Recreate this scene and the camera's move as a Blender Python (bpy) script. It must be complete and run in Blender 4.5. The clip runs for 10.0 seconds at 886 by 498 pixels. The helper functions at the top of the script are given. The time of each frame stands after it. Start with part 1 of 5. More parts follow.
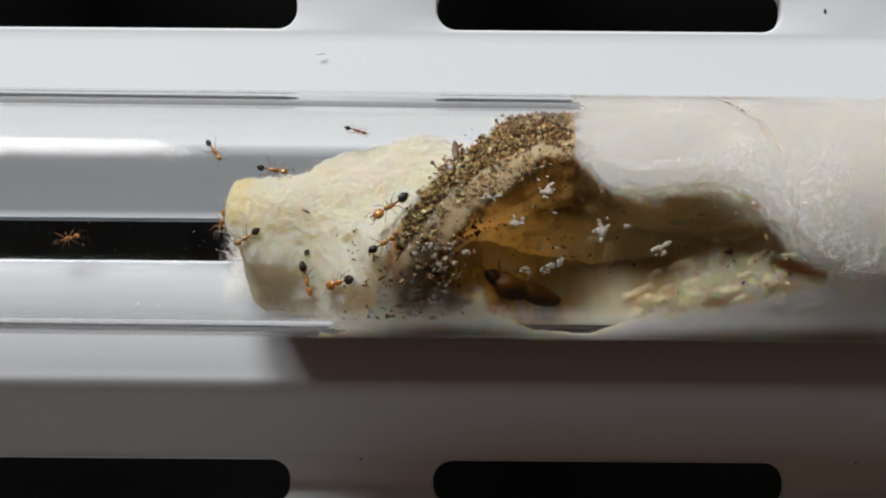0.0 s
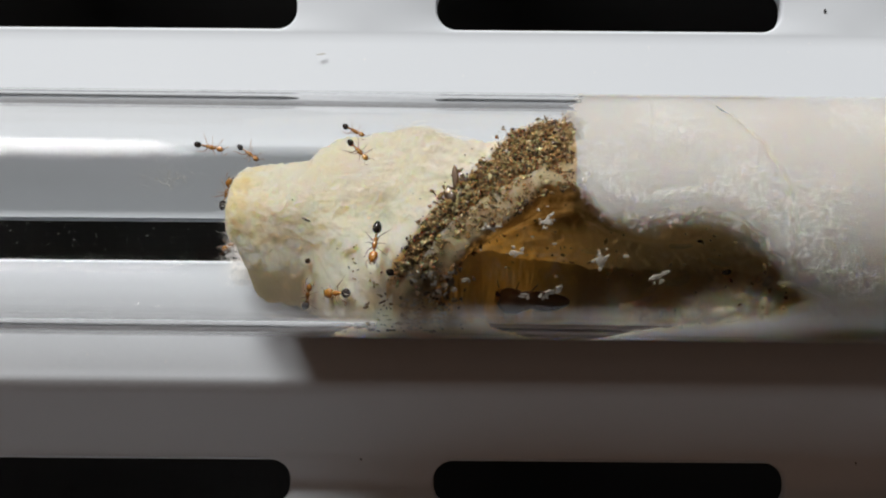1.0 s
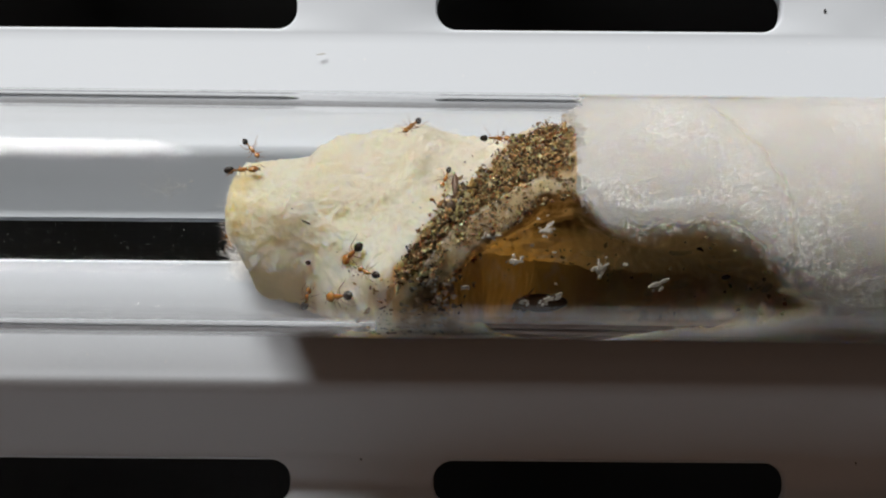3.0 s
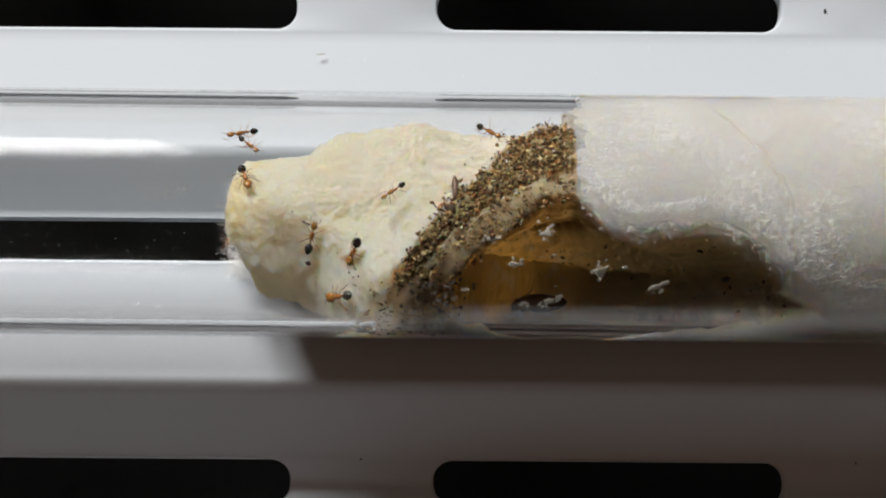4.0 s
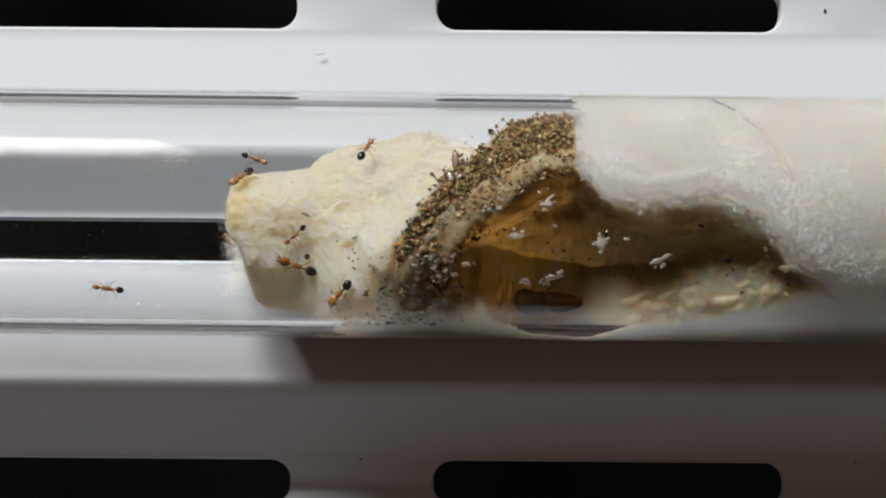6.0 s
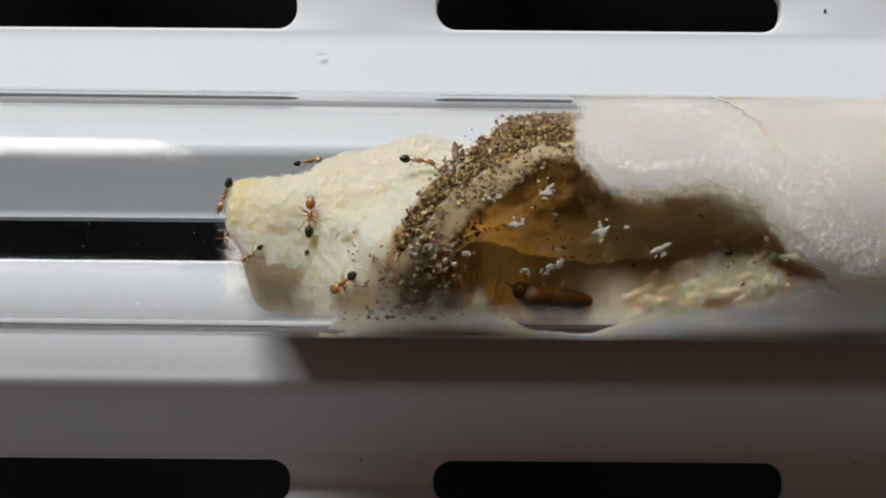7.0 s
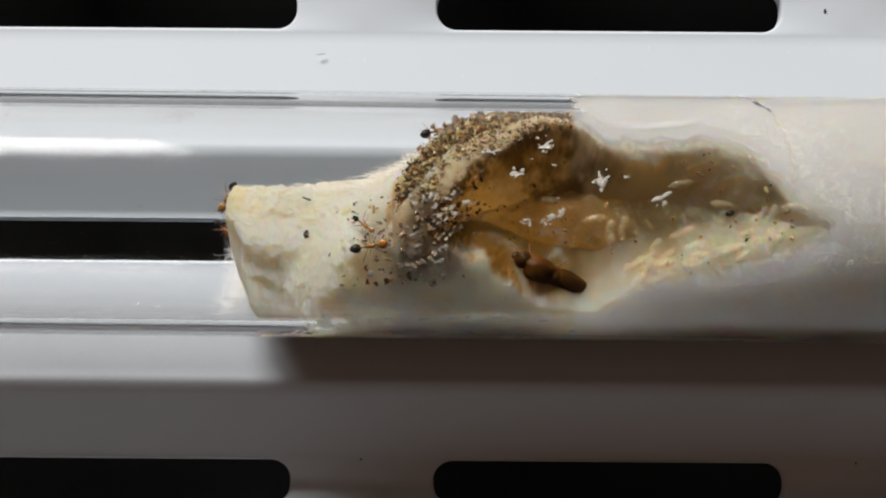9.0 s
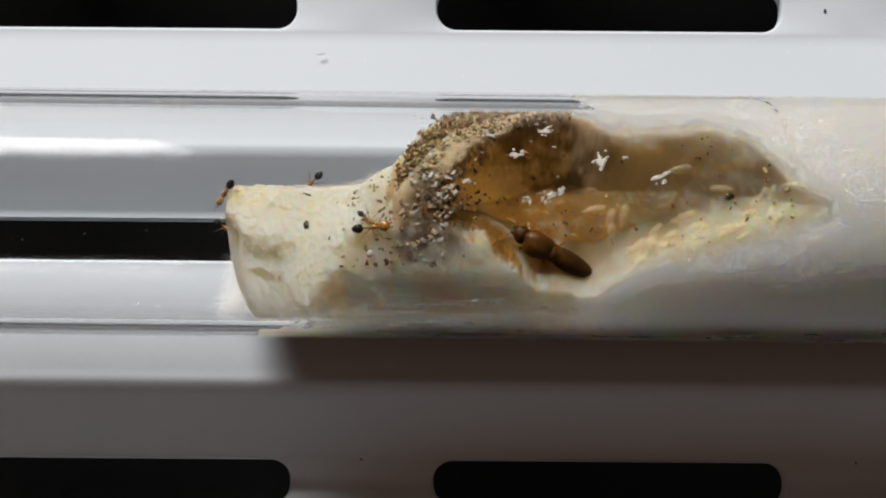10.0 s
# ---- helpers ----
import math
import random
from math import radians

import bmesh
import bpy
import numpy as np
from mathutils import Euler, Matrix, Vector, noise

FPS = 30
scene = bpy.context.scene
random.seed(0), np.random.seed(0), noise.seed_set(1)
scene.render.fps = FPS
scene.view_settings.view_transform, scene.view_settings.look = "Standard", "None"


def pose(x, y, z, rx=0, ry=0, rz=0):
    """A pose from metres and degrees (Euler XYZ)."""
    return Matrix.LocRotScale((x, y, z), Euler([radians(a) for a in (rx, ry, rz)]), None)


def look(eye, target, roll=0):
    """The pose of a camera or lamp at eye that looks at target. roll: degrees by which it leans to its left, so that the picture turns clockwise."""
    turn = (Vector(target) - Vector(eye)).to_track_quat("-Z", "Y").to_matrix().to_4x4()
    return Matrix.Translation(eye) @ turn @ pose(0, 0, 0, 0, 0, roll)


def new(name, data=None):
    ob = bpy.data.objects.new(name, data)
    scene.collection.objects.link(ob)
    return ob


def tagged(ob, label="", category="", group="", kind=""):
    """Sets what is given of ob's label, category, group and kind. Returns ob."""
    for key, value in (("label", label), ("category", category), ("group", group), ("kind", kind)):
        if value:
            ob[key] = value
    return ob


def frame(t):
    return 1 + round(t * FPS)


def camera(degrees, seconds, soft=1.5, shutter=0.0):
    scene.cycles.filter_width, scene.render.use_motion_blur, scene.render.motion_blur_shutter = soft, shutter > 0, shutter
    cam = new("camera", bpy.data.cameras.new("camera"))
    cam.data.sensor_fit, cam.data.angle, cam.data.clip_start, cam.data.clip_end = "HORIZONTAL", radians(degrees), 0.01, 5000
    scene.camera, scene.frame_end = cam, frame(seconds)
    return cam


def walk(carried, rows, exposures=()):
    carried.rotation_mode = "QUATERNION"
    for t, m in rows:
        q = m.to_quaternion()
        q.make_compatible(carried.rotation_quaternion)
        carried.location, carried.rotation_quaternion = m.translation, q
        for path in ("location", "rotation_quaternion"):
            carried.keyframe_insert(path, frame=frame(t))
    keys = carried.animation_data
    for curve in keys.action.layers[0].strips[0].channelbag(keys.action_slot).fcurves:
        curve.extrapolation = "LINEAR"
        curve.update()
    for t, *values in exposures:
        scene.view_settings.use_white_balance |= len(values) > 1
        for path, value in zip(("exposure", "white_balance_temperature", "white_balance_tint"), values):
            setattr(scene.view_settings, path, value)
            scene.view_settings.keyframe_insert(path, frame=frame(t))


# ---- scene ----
# Lengths below are in units of U, a 434th of the tube's 16 mm; x is counted from 784, and angles round the
# tube's axis run from straight up (0) towards +y (90).
U = 16e-3 / 434
R_IN = 191.0
GLASS_OUT, GLASS_IN = 218.0, 190.8
LEAN = 4.2                      # degrees by which the view leans on the panel's upright

# ---- camera ----
cam = camera(31, 10.0, soft=2.1)
AIM = Vector((0, -52.0 * U, 0))
DIST = 2827 * U
EYE = AIM + DIST * Vector((0, -math.sin(radians(LEAN)), math.cos(radians(LEAN))))
walk(cam, [(0, look(EYE, AIM, 0.45)), (10, look(EYE, AIM, 0.45))])

# ---- light ----
# Daylight falls in through one tall, narrow window of an otherwise dim room.
scene.cycles.caustics_refractive = False
SUN_FROM = Vector((-0.32, 0.95, 0.87)).normalized()
WIN_X, WIN_Z, WIN_W, WIN_H = -0.60, 1.05, 0.58, 0.66
window_light = new("window_light", bpy.data.lights.new("window_light", "AREA"))
window_light.data.shape, window_light.data.size, window_light.data.size_y = "RECTANGLE", WIN_W, WIN_H
window_light.data.energy, window_light.data.color = 75.0, (1.0, 0.965, 0.925)
window_light.matrix_world = look((WIN_X, 1.49, WIN_Z), (WIN_X, 0, WIN_Z))
world = bpy.data.worlds.new("world")
scene.world = world
world.use_nodes = True
sky = world.node_tree.nodes.new("ShaderNodeTexSky")
sky.sky_type, sky.sun_disc = "NISHITA", False
sky.sun_elevation = math.asin(SUN_FROM.z)
sky.sun_rotation = math.atan2(SUN_FROM.x, SUN_FROM.y)
back = world.node_tree.nodes["Background"]
world.node_tree.links.new(sky.outputs[0], back.inputs[0])
back.inputs[1].default_value = 0.05
scene.view_settings.exposure = 0.0


# ---- materials ----
def material(name, rough=0.5, **inputs):
    m = bpy.data.materials.new(name)
    m.use_nodes = True
    b = m.node_tree.nodes["Principled BSDF"]
    b.inputs["Roughness"].default_value = rough
    for key, value in inputs.items():
        b.inputs[key.replace("_", " ")].default_value = value
    return m, m.node_tree, b


def node(tree, kind, **values):
    n = tree.nodes.new(kind)
    for key, value in values.items():
        n.inputs[key.replace("_", " ")].default_value = value
    return n


def noise_tex(tree, scale, detail=4.0, rough=0.55, distortion=0.0):
    """Noise in the object's own space; scale: features per metre."""
    co = tree.nodes.new("ShaderNodeTexCoord")
    n = node(tree, "ShaderNodeTexNoise", Scale=scale, Detail=detail, Roughness=rough, Distortion=distortion)
    tree.links.new(co.outputs["Object"], n.inputs["Vector"])
    return n


def ramp(tree, source, stops):
    r = tree.nodes.new("ShaderNodeValToRGB")
    e = r.color_ramp.elements
    while len(e) < len(stops):
        e.new(0.5)
    for el, (p, c) in zip(e, stops):
        el.position, el.color = p, (*c, 1)
    tree.links.new(source, r.inputs[0])
    return r


def mix(tree, fac, a, b):
    n = tree.nodes.new("ShaderNodeMix")
    n.data_type = "RGBA"
    if isinstance(fac, float):
        n.inputs[0].default_value = fac
    else:
        tree.links.new(fac, n.inputs[0])
    for i, c in ((6, a), (7, b)):
        if isinstance(c, tuple):
            n.inputs[i].default_value = (*c, 1)
        else:
            tree.links.new(c, n.inputs[i])
    return n.outputs[2]


def bump(tree, b, source, strength, distance):
    n = node(tree, "ShaderNodeBump", Strength=strength, Distance=distance)
    tree.links.new(source, n.inputs["Height"])
    tree.links.new(n.outputs[0], b.inputs["Normal"])
    return n


def panel_material():
    m, t, b = material("white_plastic", 0.62, Specular_IOR_Level=0.3)
    big = noise_tex(t, 60, 3)
    fine = noise_tex(t, 2600, 5, 0.6)
    c = mix(t, big.outputs[0], (0.542, 0.589, 0.642), (0.577, 0.624, 0.674))
    dust = ramp(t, fine.outputs[0], [(0.68, (0, 0, 0)), (0.76, (1, 1, 1))])
    t.links.new(mix(t, dust.outputs[0], c, (0.70, 0.70, 0.70)), b.inputs["Base Color"])
    bump(t, b, fine.outputs[0], 0.12, 2e-5)
    return m


def cotton_material(name, cream, white, stained):
    """Matted fibres; the stain attribute says where nest soil, damp and painted shade brown them, clean where the
    wadding is bleached.
    """
    m, t, b = material(name, 0.85, Subsurface_Weight=0.95, Subsurface_Scale=0.002)
    b.inputs["Specular IOR Level"].default_value = 0.25
    big = noise_tex(t, 330, 5, 0.6, 0.8)
    mid = noise_tex(t, 2400, 5, 0.65, 1.2)
    fine = noise_tex(t, 11000, 4, 0.7, 2.5)
    blotch = noise_tex(t, 900, 5, 0.65, 0.7)
    patch = ramp(t, big.outputs[0], [(0.42, (0, 0, 0)), (0.68, (1, 1, 1))]).outputs[0]
    kind = t.nodes.new("ShaderNodeAttribute")
    kind.attribute_name = "clean"
    # frosted tufts where the wadding stands off the glass, greyer where it lies flat and damp
    reach = mix(t, kind.outputs["Fac"], (0.80, 0.59, 0.35), (3.0, 2.35, 1.6))
    den = t.nodes.new("ShaderNodeAttribute")
    den.attribute_name = "den"
    reach = mix(t, den.outputs["Fac"], reach, (0.7, 0.38, 0.14))
    t.links.new(reach, b.inputs["Subsurface Radius"])
    tuft = ramp(t, fine.outputs[0], [(0.40, (0, 0, 0)), (0.62, (1, 1, 1))]).outputs[0]
    flat = mix(t, blotch.outputs[0], white[1], white[2])
    bleached = mix(t, tuft, flat, white[0])
    c = mix(t, kind.outputs["Fac"], mix(t, patch, *cream), mix(t, patch, bleached, flat))
    at = t.nodes.new("ShaderNodeAttribute")
    at.attribute_name = "stain"
    browns = ramp(t, blotch.outputs[0], [(0.3, stained[0]), (0.5, stained[1]), (0.68, stained[2])])
    pale = t.nodes.new("ShaderNodeAttribute")
    pale.attribute_name = "pale"
    dark_brown = t.nodes.new("ShaderNodeAttribute")
    dark_brown.attribute_name = "dark_brown"
    tans = ramp(t, blotch.outputs[0], [(0.3, (0.72, 0.49, 0.20)), (0.5, (0.86, 0.65, 0.33)), (0.7, (0.92, 0.77, 0.49))])
    colour = mix(t, at.outputs["Fac"], c, mix(t, pale.outputs["Fac"], browns.outputs[0], tans.outputs[0]))
    yellow = t.nodes.new("ShaderNodeAttribute")
    yellow.attribute_name = "yellow"
    colour = mix(t, yellow.outputs["Fac"], colour, (0.90, 0.74, 0.36))
    colour = mix(t, dark_brown.outputs["Fac"], colour, mix(t, blotch.outputs[0], (0.05, 0.027, 0.012), (0.24, 0.15, 0.07)))
    t.links.new(colour, b.inputs["Base Color"])
    lining = t.nodes.new("ShaderNodeAttribute")
    lining.attribute_name = "lining"
    # thin matted fibre lets much of the light through, warmed where it is stained
    through_light = t.nodes.new("ShaderNodeBsdfTranslucent")
    glow = mix(t, pale.outputs["Fac"], mix(t, blotch.outputs[0], (0.92, 0.44, 0.07), (1.0, 0.66, 0.20)), (0.98, 0.72, 0.34))
    glow = mix(t, lining.outputs["Fac"], mix(t, at.outputs["Fac"], mix(t, 0.25, c, (1.0, 0.84, 0.62)), (1.0, 0.66, 0.30)), glow)
    t.links.new(mix(t, dark_brown.outputs["Fac"], glow, (0.16, 0.075, 0.025)), through_light.inputs["Color"])
    base = node(t, "ShaderNodeMath")
    base.operation = "MULTIPLY_ADD"
    t.links.new(kind.outputs["Fac"], base.inputs[0])
    base.inputs[1].default_value, base.inputs[2].default_value = 0.17, 0.43
    share = node(t, "ShaderNodeMath")
    share.operation = "MULTIPLY_ADD"
    t.links.new(lining.outputs["Fac"], share.inputs[0])
    share.inputs[1].default_value = 0.42
    t.links.new(base.outputs[0], share.inputs[2])
    both = t.nodes.new("ShaderNodeMixShader")
    t.links.new(share.outputs[0], both.inputs[0])
    t.links.new(b.outputs[0], both.inputs[1])
    t.links.new(through_light.outputs[0], both.inputs[2])
    t.links.new(both.outputs[0], t.nodes["Material Output"].inputs["Surface"])
    add = t.nodes.new("ShaderNodeMath")
    add.operation = "ADD"
    t.links.new(mid.outputs[0], add.inputs[0])
    t.links.new(fine.outputs[0], add.inputs[1])
    bump(t, b, add.outputs[0], 1.0, 1.3e-4)
    return m


def island_material(name, stops, rough=0.7, sss=0.0):
    m, t, b = material(name, rough, Subsurface_Weight=sss, Subsurface_Scale=0.0004)
    g = t.nodes.new("ShaderNodeNewGeometry")
    r = ramp(t, g.outputs["Random Per Island"], stops)
    fine = noise_tex(t, 7000, 4)
    dirt = ramp(t, fine.outputs[0], [(0.45, (0, 0, 0)), (0.75, (0.8, 0.8, 0.8))])
    t.links.new(mix(t, dirt.outputs[0], r.outputs[0], (0.10, 0.06, 0.025)), b.inputs["Base Color"])
    bump(t, b, fine.outputs[0], 0.5, 4e-5)
    return m


def plain_material(name, a, c, rough, scale=4000, **inputs):
    m, t, b = material(name, rough, **inputs)
    n = noise_tex(t, scale, 4)
    t.links.new(mix(t, n.outputs[0], a, c), b.inputs["Base Color"])
    bump(t, b, n.outputs[0], 0.25, 2e-5)
    return m


PLASTIC = panel_material()
BLACK = plain_material("black_housing", (0.004, 0.004, 0.005), (0.008, 0.008, 0.009), 0.6, 900)
GLASS, _, glass_b = material("clear_glass", 0.0, Transmission_Weight=1.0, IOR=1.5)
glass_b.inputs["Base Color"].default_value = (0.985, 0.988, 0.988, 1)
glass_b.inputs["Specular Tint"].default_value = (0.07, 0.072, 0.075, 1)
# unseen ceiling, made dark to keep reflections in the glass low
CEILING = plain_material("unseen_ceiling", (0.020, 0.016, 0.014), (0.028, 0.023, 0.020), 0.8, 30)
# unseen walls, toned to set the fill light in the shadows
PAINT = plain_material("wall_paint", (0.122, 0.068, 0.041), (0.137, 0.080, 0.050), 0.8, 30)
BROWNS = ((0.25, 0.12, 0.022), (0.48, 0.27, 0.065), (0.68, 0.47, 0.18))
COTTON = cotton_material("cotton", ((0.988, 0.93, 0.80), (0.98, 0.87, 0.65)), ((0.99, 0.985, 0.97), (0.965, 0.95, 0.92), (0.98, 0.97, 0.945)), BROWNS)
CREAM_FIBRE = plain_material("cream_fibre", (0.95, 0.88, 0.74), (0.97, 0.93, 0.84), 0.5, 3000)
FIBRE = plain_material("cotton_fibre", (0.93, 0.93, 0.92), (0.97, 0.97, 0.96), 0.4, 3000)
GRAIN = island_material("nest_soil", [(0.0, (0.030, 0.017, 0.007)), (0.2, (0.085, 0.046, 0.014)), (0.42, (0.20, 0.115, 0.034)), (0.66, (0.35, 0.225, 0.08)), (0.86, (0.48, 0.36, 0.16)), (1.0, (0.60, 0.49, 0.29))], 0.85, 0.35)
GRAIN.node_tree.nodes["Principled BSDF"].inputs["Alpha"].default_value = 0.78
PALE = island_material("pale_crumb", [(0.0, (0.10, 0.06, 0.03)), (0.35, (0.21, 0.15, 0.085)), (0.7, (0.34, 0.26, 0.17)), (1.0, (0.47, 0.39, 0.28))], 0.6, 0.3)
PALE.node_tree.nodes["Principled BSDF"].inputs["Alpha"].default_value = 0.66
SMEAR = plain_material("cotton_smear", (0.80, 0.77, 0.71), (0.90, 0.88, 0.84), 0.7, 5000, Alpha=0.75)
FLAKE = plain_material("dried_film", (0.40, 0.37, 0.31), (0.62, 0.59, 0.53), 0.6, 6000, Alpha=0.62)
LARVA = plain_material("larva_skin", (0.84, 0.73, 0.46), (0.90, 0.82, 0.60), 0.14, 1500, Subsurface_Weight=0.25, Subsurface_Scale=0.0008, Alpha=0.15)
AMBER = plain_material("amber_cuticle", (0.19, 0.074, 0.009), (0.34, 0.15, 0.022), 0.26, 2500, Subsurface_Weight=0.3, Subsurface_Scale=0.0003)
DARK = plain_material("dark_cuticle", (0.010, 0.008, 0.008), (0.022, 0.016, 0.012), 0.16, 2500)
LARVA.node_tree.nodes["Principled BSDF"].inputs["Subsurface Radius"].default_value = (1.0, 0.75, 0.4)
QUEEN = plain_material("queen_cuticle", (0.018, 0.0055, 0.0004), (0.062, 0.022, 0.0014), 0.5, 900, Specular_IOR_Level=0.12, Subsurface_Weight=0.3, Subsurface_Scale=0.0005)
QUEEN_THORAX = plain_material("queen_thorax", (0.040, 0.013, 0.0007), (0.105, 0.038, 0.0022), 0.5, 900, Specular_IOR_Level=0.15, Subsurface_Weight=0.4, Subsurface_Scale=0.0006)
LEG = plain_material("leg_cuticle", (0.16, 0.065, 0.018), (0.30, 0.13, 0.035), 0.35, 2500)
TWIG_DARK = plain_material("dark_crumb", (0.018, 0.012, 0.008), (0.07, 0.042, 0.02), 0.45, 5000)
RESIN = plain_material("honey_crumb", (0.24, 0.14, 0.035), (0.42, 0.28, 0.09), 0.35, 5000, Alpha=0.7)
TWIG = plain_material("dead_cuticle", (0.034, 0.016, 0.006), (0.085, 0.042, 0.016), 0.7, 2500)


# ---- building helpers ----
def wx(a):
    return (a - 784) * U


def finish(name, bm, mat, smooth=True):
    me = bpy.data.meshes.new(name)
    bm.to_mesh(me)
    bm.free()
    me.materials.append(mat)
    if smooth:
        me.polygons.foreach_set("use_smooth", [True] * len(me.polygons))
    return me


def part(name, bm, mat, parent, label="", smooth=True):
    """Link a bmesh as one mesh object under a thing or a part."""
    ob = new(name, finish(name, bm, mat, smooth))
    ob.parent = parent
    return tagged(ob, label)


def grid_mesh(name, co, rows, cols, mat, close_cols=False, caps=False):
    """A mesh from a rows x cols array of points."""
    me = bpy.data.meshes.new(name)
    i = np.arange(rows - 1)[:, None]
    j = np.arange(cols if close_cols else cols - 1)[None]
    k = (j + 1) % cols
    quads = np.stack([i * cols + j, i * cols + k, (i + 1) * cols + k, (i + 1) * cols + j], -1).reshape(-1, 4)
    faces = quads.tolist()
    if caps:
        faces.append(list(range(cols)))
        faces.append(list(range((rows - 1) * cols, rows * cols))[::-1])
    me.from_pydata(co.reshape(-1, 3).tolist(), [], faces)
    me.materials.append(mat)
    me.polygons.foreach_set("use_smooth", [True] * len(me.polygons))
    me.update()
    return me


def tube_along(bm, points, radii, sides=6):
    """A tapered tube along points, closed at both ends."""
    rings = []
    pts = [Vector(p) for p in points]
    for i, p in enumerate(pts):
        d = (pts[min(i + 1, len(pts) - 1)] - pts[max(i - 1, 0)]).normalized()
        a = d.cross(Vector((0.13, 0.31, 0.94))).normalized()
        b = d.cross(a)
        rings.append([bm.verts.new(p + radii[i] * (math.cos(s) * a + math.sin(s) * b)) for s in [2 * math.pi * k / sides for k in range(sides)]])
    for r0, r1 in zip(rings, rings[1:]):
        for k in range(sides):
            bm.faces.new((r0[k], r0[(k + 1) % sides], r1[(k + 1) % sides], r1[k]))
    bm.faces.new(rings[0][::-1])
    bm.faces.new(rings[-1])


def blob(bm, centre, size, seg=14, rings=10, shape=None, wob=0.0):
    """An ellipsoid; shape(p) may bend it, p running from -1 to 1 on each axis."""
    made = bmesh.ops.create_uvsphere(bm, u_segments=seg, v_segments=rings, radius=1.0)["verts"]
    for v in made:
        p = v.co.copy()
        p = Vector((p.z, p.x, p.y))
        if shape:
            p = Vector(shape(p))
        if wob:
            p *= 1 + wob * noise.noise(p * 1.7 + Vector(centre) * 900)
        v.co = Vector(centre) + Vector((p.x * size[0], p.y * size[1], p.z * size[2]))
    return made


# ---- panel ----
ROW, COL = 462.0, 937.0         # pitch of the slots
SLOT_L, SLOT_H, SLOT_R = 666.0, 86.0, 38.0
SLOT_X, SLOT_Y = 318.0, -29.0   # a slot's middle
Z_RIDGE, Z_SLOT = -178.0, -227.0


def slot_ring(n, grow):
    """Outline of a slot about its middle, as n points by angle."""
    pts = []
    hl, hh, r = SLOT_L / 2 + grow, SLOT_H / 2 + grow, SLOT_R + grow
    per = n // 4
    for q, (sx, sy) in enumerate(((1, 1), (-1, 1), (-1, -1), (1, -1))):
        for k in range(per):
            a = math.pi / 2 * (q + k / (per - 1))
            pts.append((sx * (hl - r) + r * math.cos(a), sy * (hh - r) + r * math.sin(a)))
    return pts


def build_panel():
    bm = bmesh.new()
    n = 48
    y_lo, y_hi = -50.0, 47.0
    rings = [(slot_ring(n, g), z) for g, z in ((5.0, 0.0), (1.6, -1.6), (0.0, -6.0), (0.0, -34.0))]
    cols, rows = range(-3, 4), range(-4, 5)
    for i in cols:
        for j in rows:
            cx, cy = SLOT_X + i * COL, SLOT_Y + j * ROW
            x0, x1 = -COL / 2, COL / 2
            outer = []
            for px, py in rings[0][0]:
                k = min((x1 if px > 0 else -x0) / max(abs(px), 1e-6), (y_hi if py > 0 else -y_lo) / max(abs(py), 1e-6))
                outer.append((px * k, py * k))
            per = n // 4
            for q, (sx, sy) in enumerate(((x1, y_hi), (x0, y_hi), (x0, y_lo), (x1, y_lo))):
                outer[q * per + per // 2] = (sx, sy)
            loops = [[bm.verts.new(((cx + a) * U, (cy + b) * U, Z_SLOT * U)) for a, b in outer]]
            for ring, z in rings:
                loops.append([bm.verts.new(((cx + a) * U, (cy + b) * U, (Z_SLOT + z) * U)) for a, b in ring])
            for la, lb in zip(loops, loops[1:]):
                for k in range(n):
                    bm.faces.new((la[k], la[(k + 1) % n], lb[(k + 1) % n], lb[k]))
    # ribs between the rows of slots, with rounded shoulders
    x0, x1 = (SLOT_X - 3.5 * COL) * U, (SLOT_X + 3.5 * COL) * U
    prof = [(47, Z_SLOT)]
    def turn(y, z, ya, za, yb, zb, r):
        for k in range(7):
            s = k / 6
            a = Vector((y, z)) + (Vector((ya, za)) - Vector((y, z))).normalized() * r
            c = Vector((y, z)) + (Vector((yb, zb)) - Vector((y, z))).normalized() * r
            p = (1 - s) ** 2 * a + 2 * s * (1 - s) * Vector((y, z)) + s * s * c
            prof.append((p.x, p.y))
    turn(56, Z_SLOT, 40, Z_SLOT, 186, Z_RIDGE, 8)
    turn(186, Z_RIDGE, 56, Z_SLOT, 230, Z_RIDGE - 3, 14)
    y, z = 194.0, Z_RIDGE - 0.6
    for k in range(1, 15):
        tilt = radians(13.8 - 1.6 * k / 14)
        y, z = y + 15.0, max(Z_SLOT, z - 15.0 * math.tan(tilt))
        prof.append((y, z))
    prof.append((ROW - 50, Z_SLOT))
    for j in range(-5, 5):
        a = [bm.verts.new((x0, (SLOT_Y + j * ROW + y) * U, z * U)) for y, z in prof]
        b = [bm.verts.new((x1, (SLOT_Y + j * ROW + y) * U, z * U)) for y, z in prof]
        for k in range(len(prof) - 1):
            bm.faces.new((a[k], b[k], b[k + 1], a[k + 1]))
    bmesh.ops.remove_doubles(bm, verts=bm.verts, dist=1e-6)
    # the front bends down only to dim it; scaling keeps its outline in place
    for v in bm.verts:
        drop = 0.00112 * max(0.0, -70 - v.co.y / U) ** 2
        drop = min(drop, 200.0)
        v.co.z -= drop * U
        v.co.x *= 1 + drop / 3070
        v.co.y = AIM.y + (v.co.y - AIM.y) * (1 + drop / 3070) + 0.135 * drop * U
    bmesh.ops.recalc_face_normals(bm, faces=bm.faces)
    ob = new("panel", finish("panel", bm, PLASTIC))
    for p in ob.data.polygons:
        ys = [ob.data.vertices[i].co.y for i in p.vertices]
        p.use_smooth = max(ys) - min(ys) < 25 * U
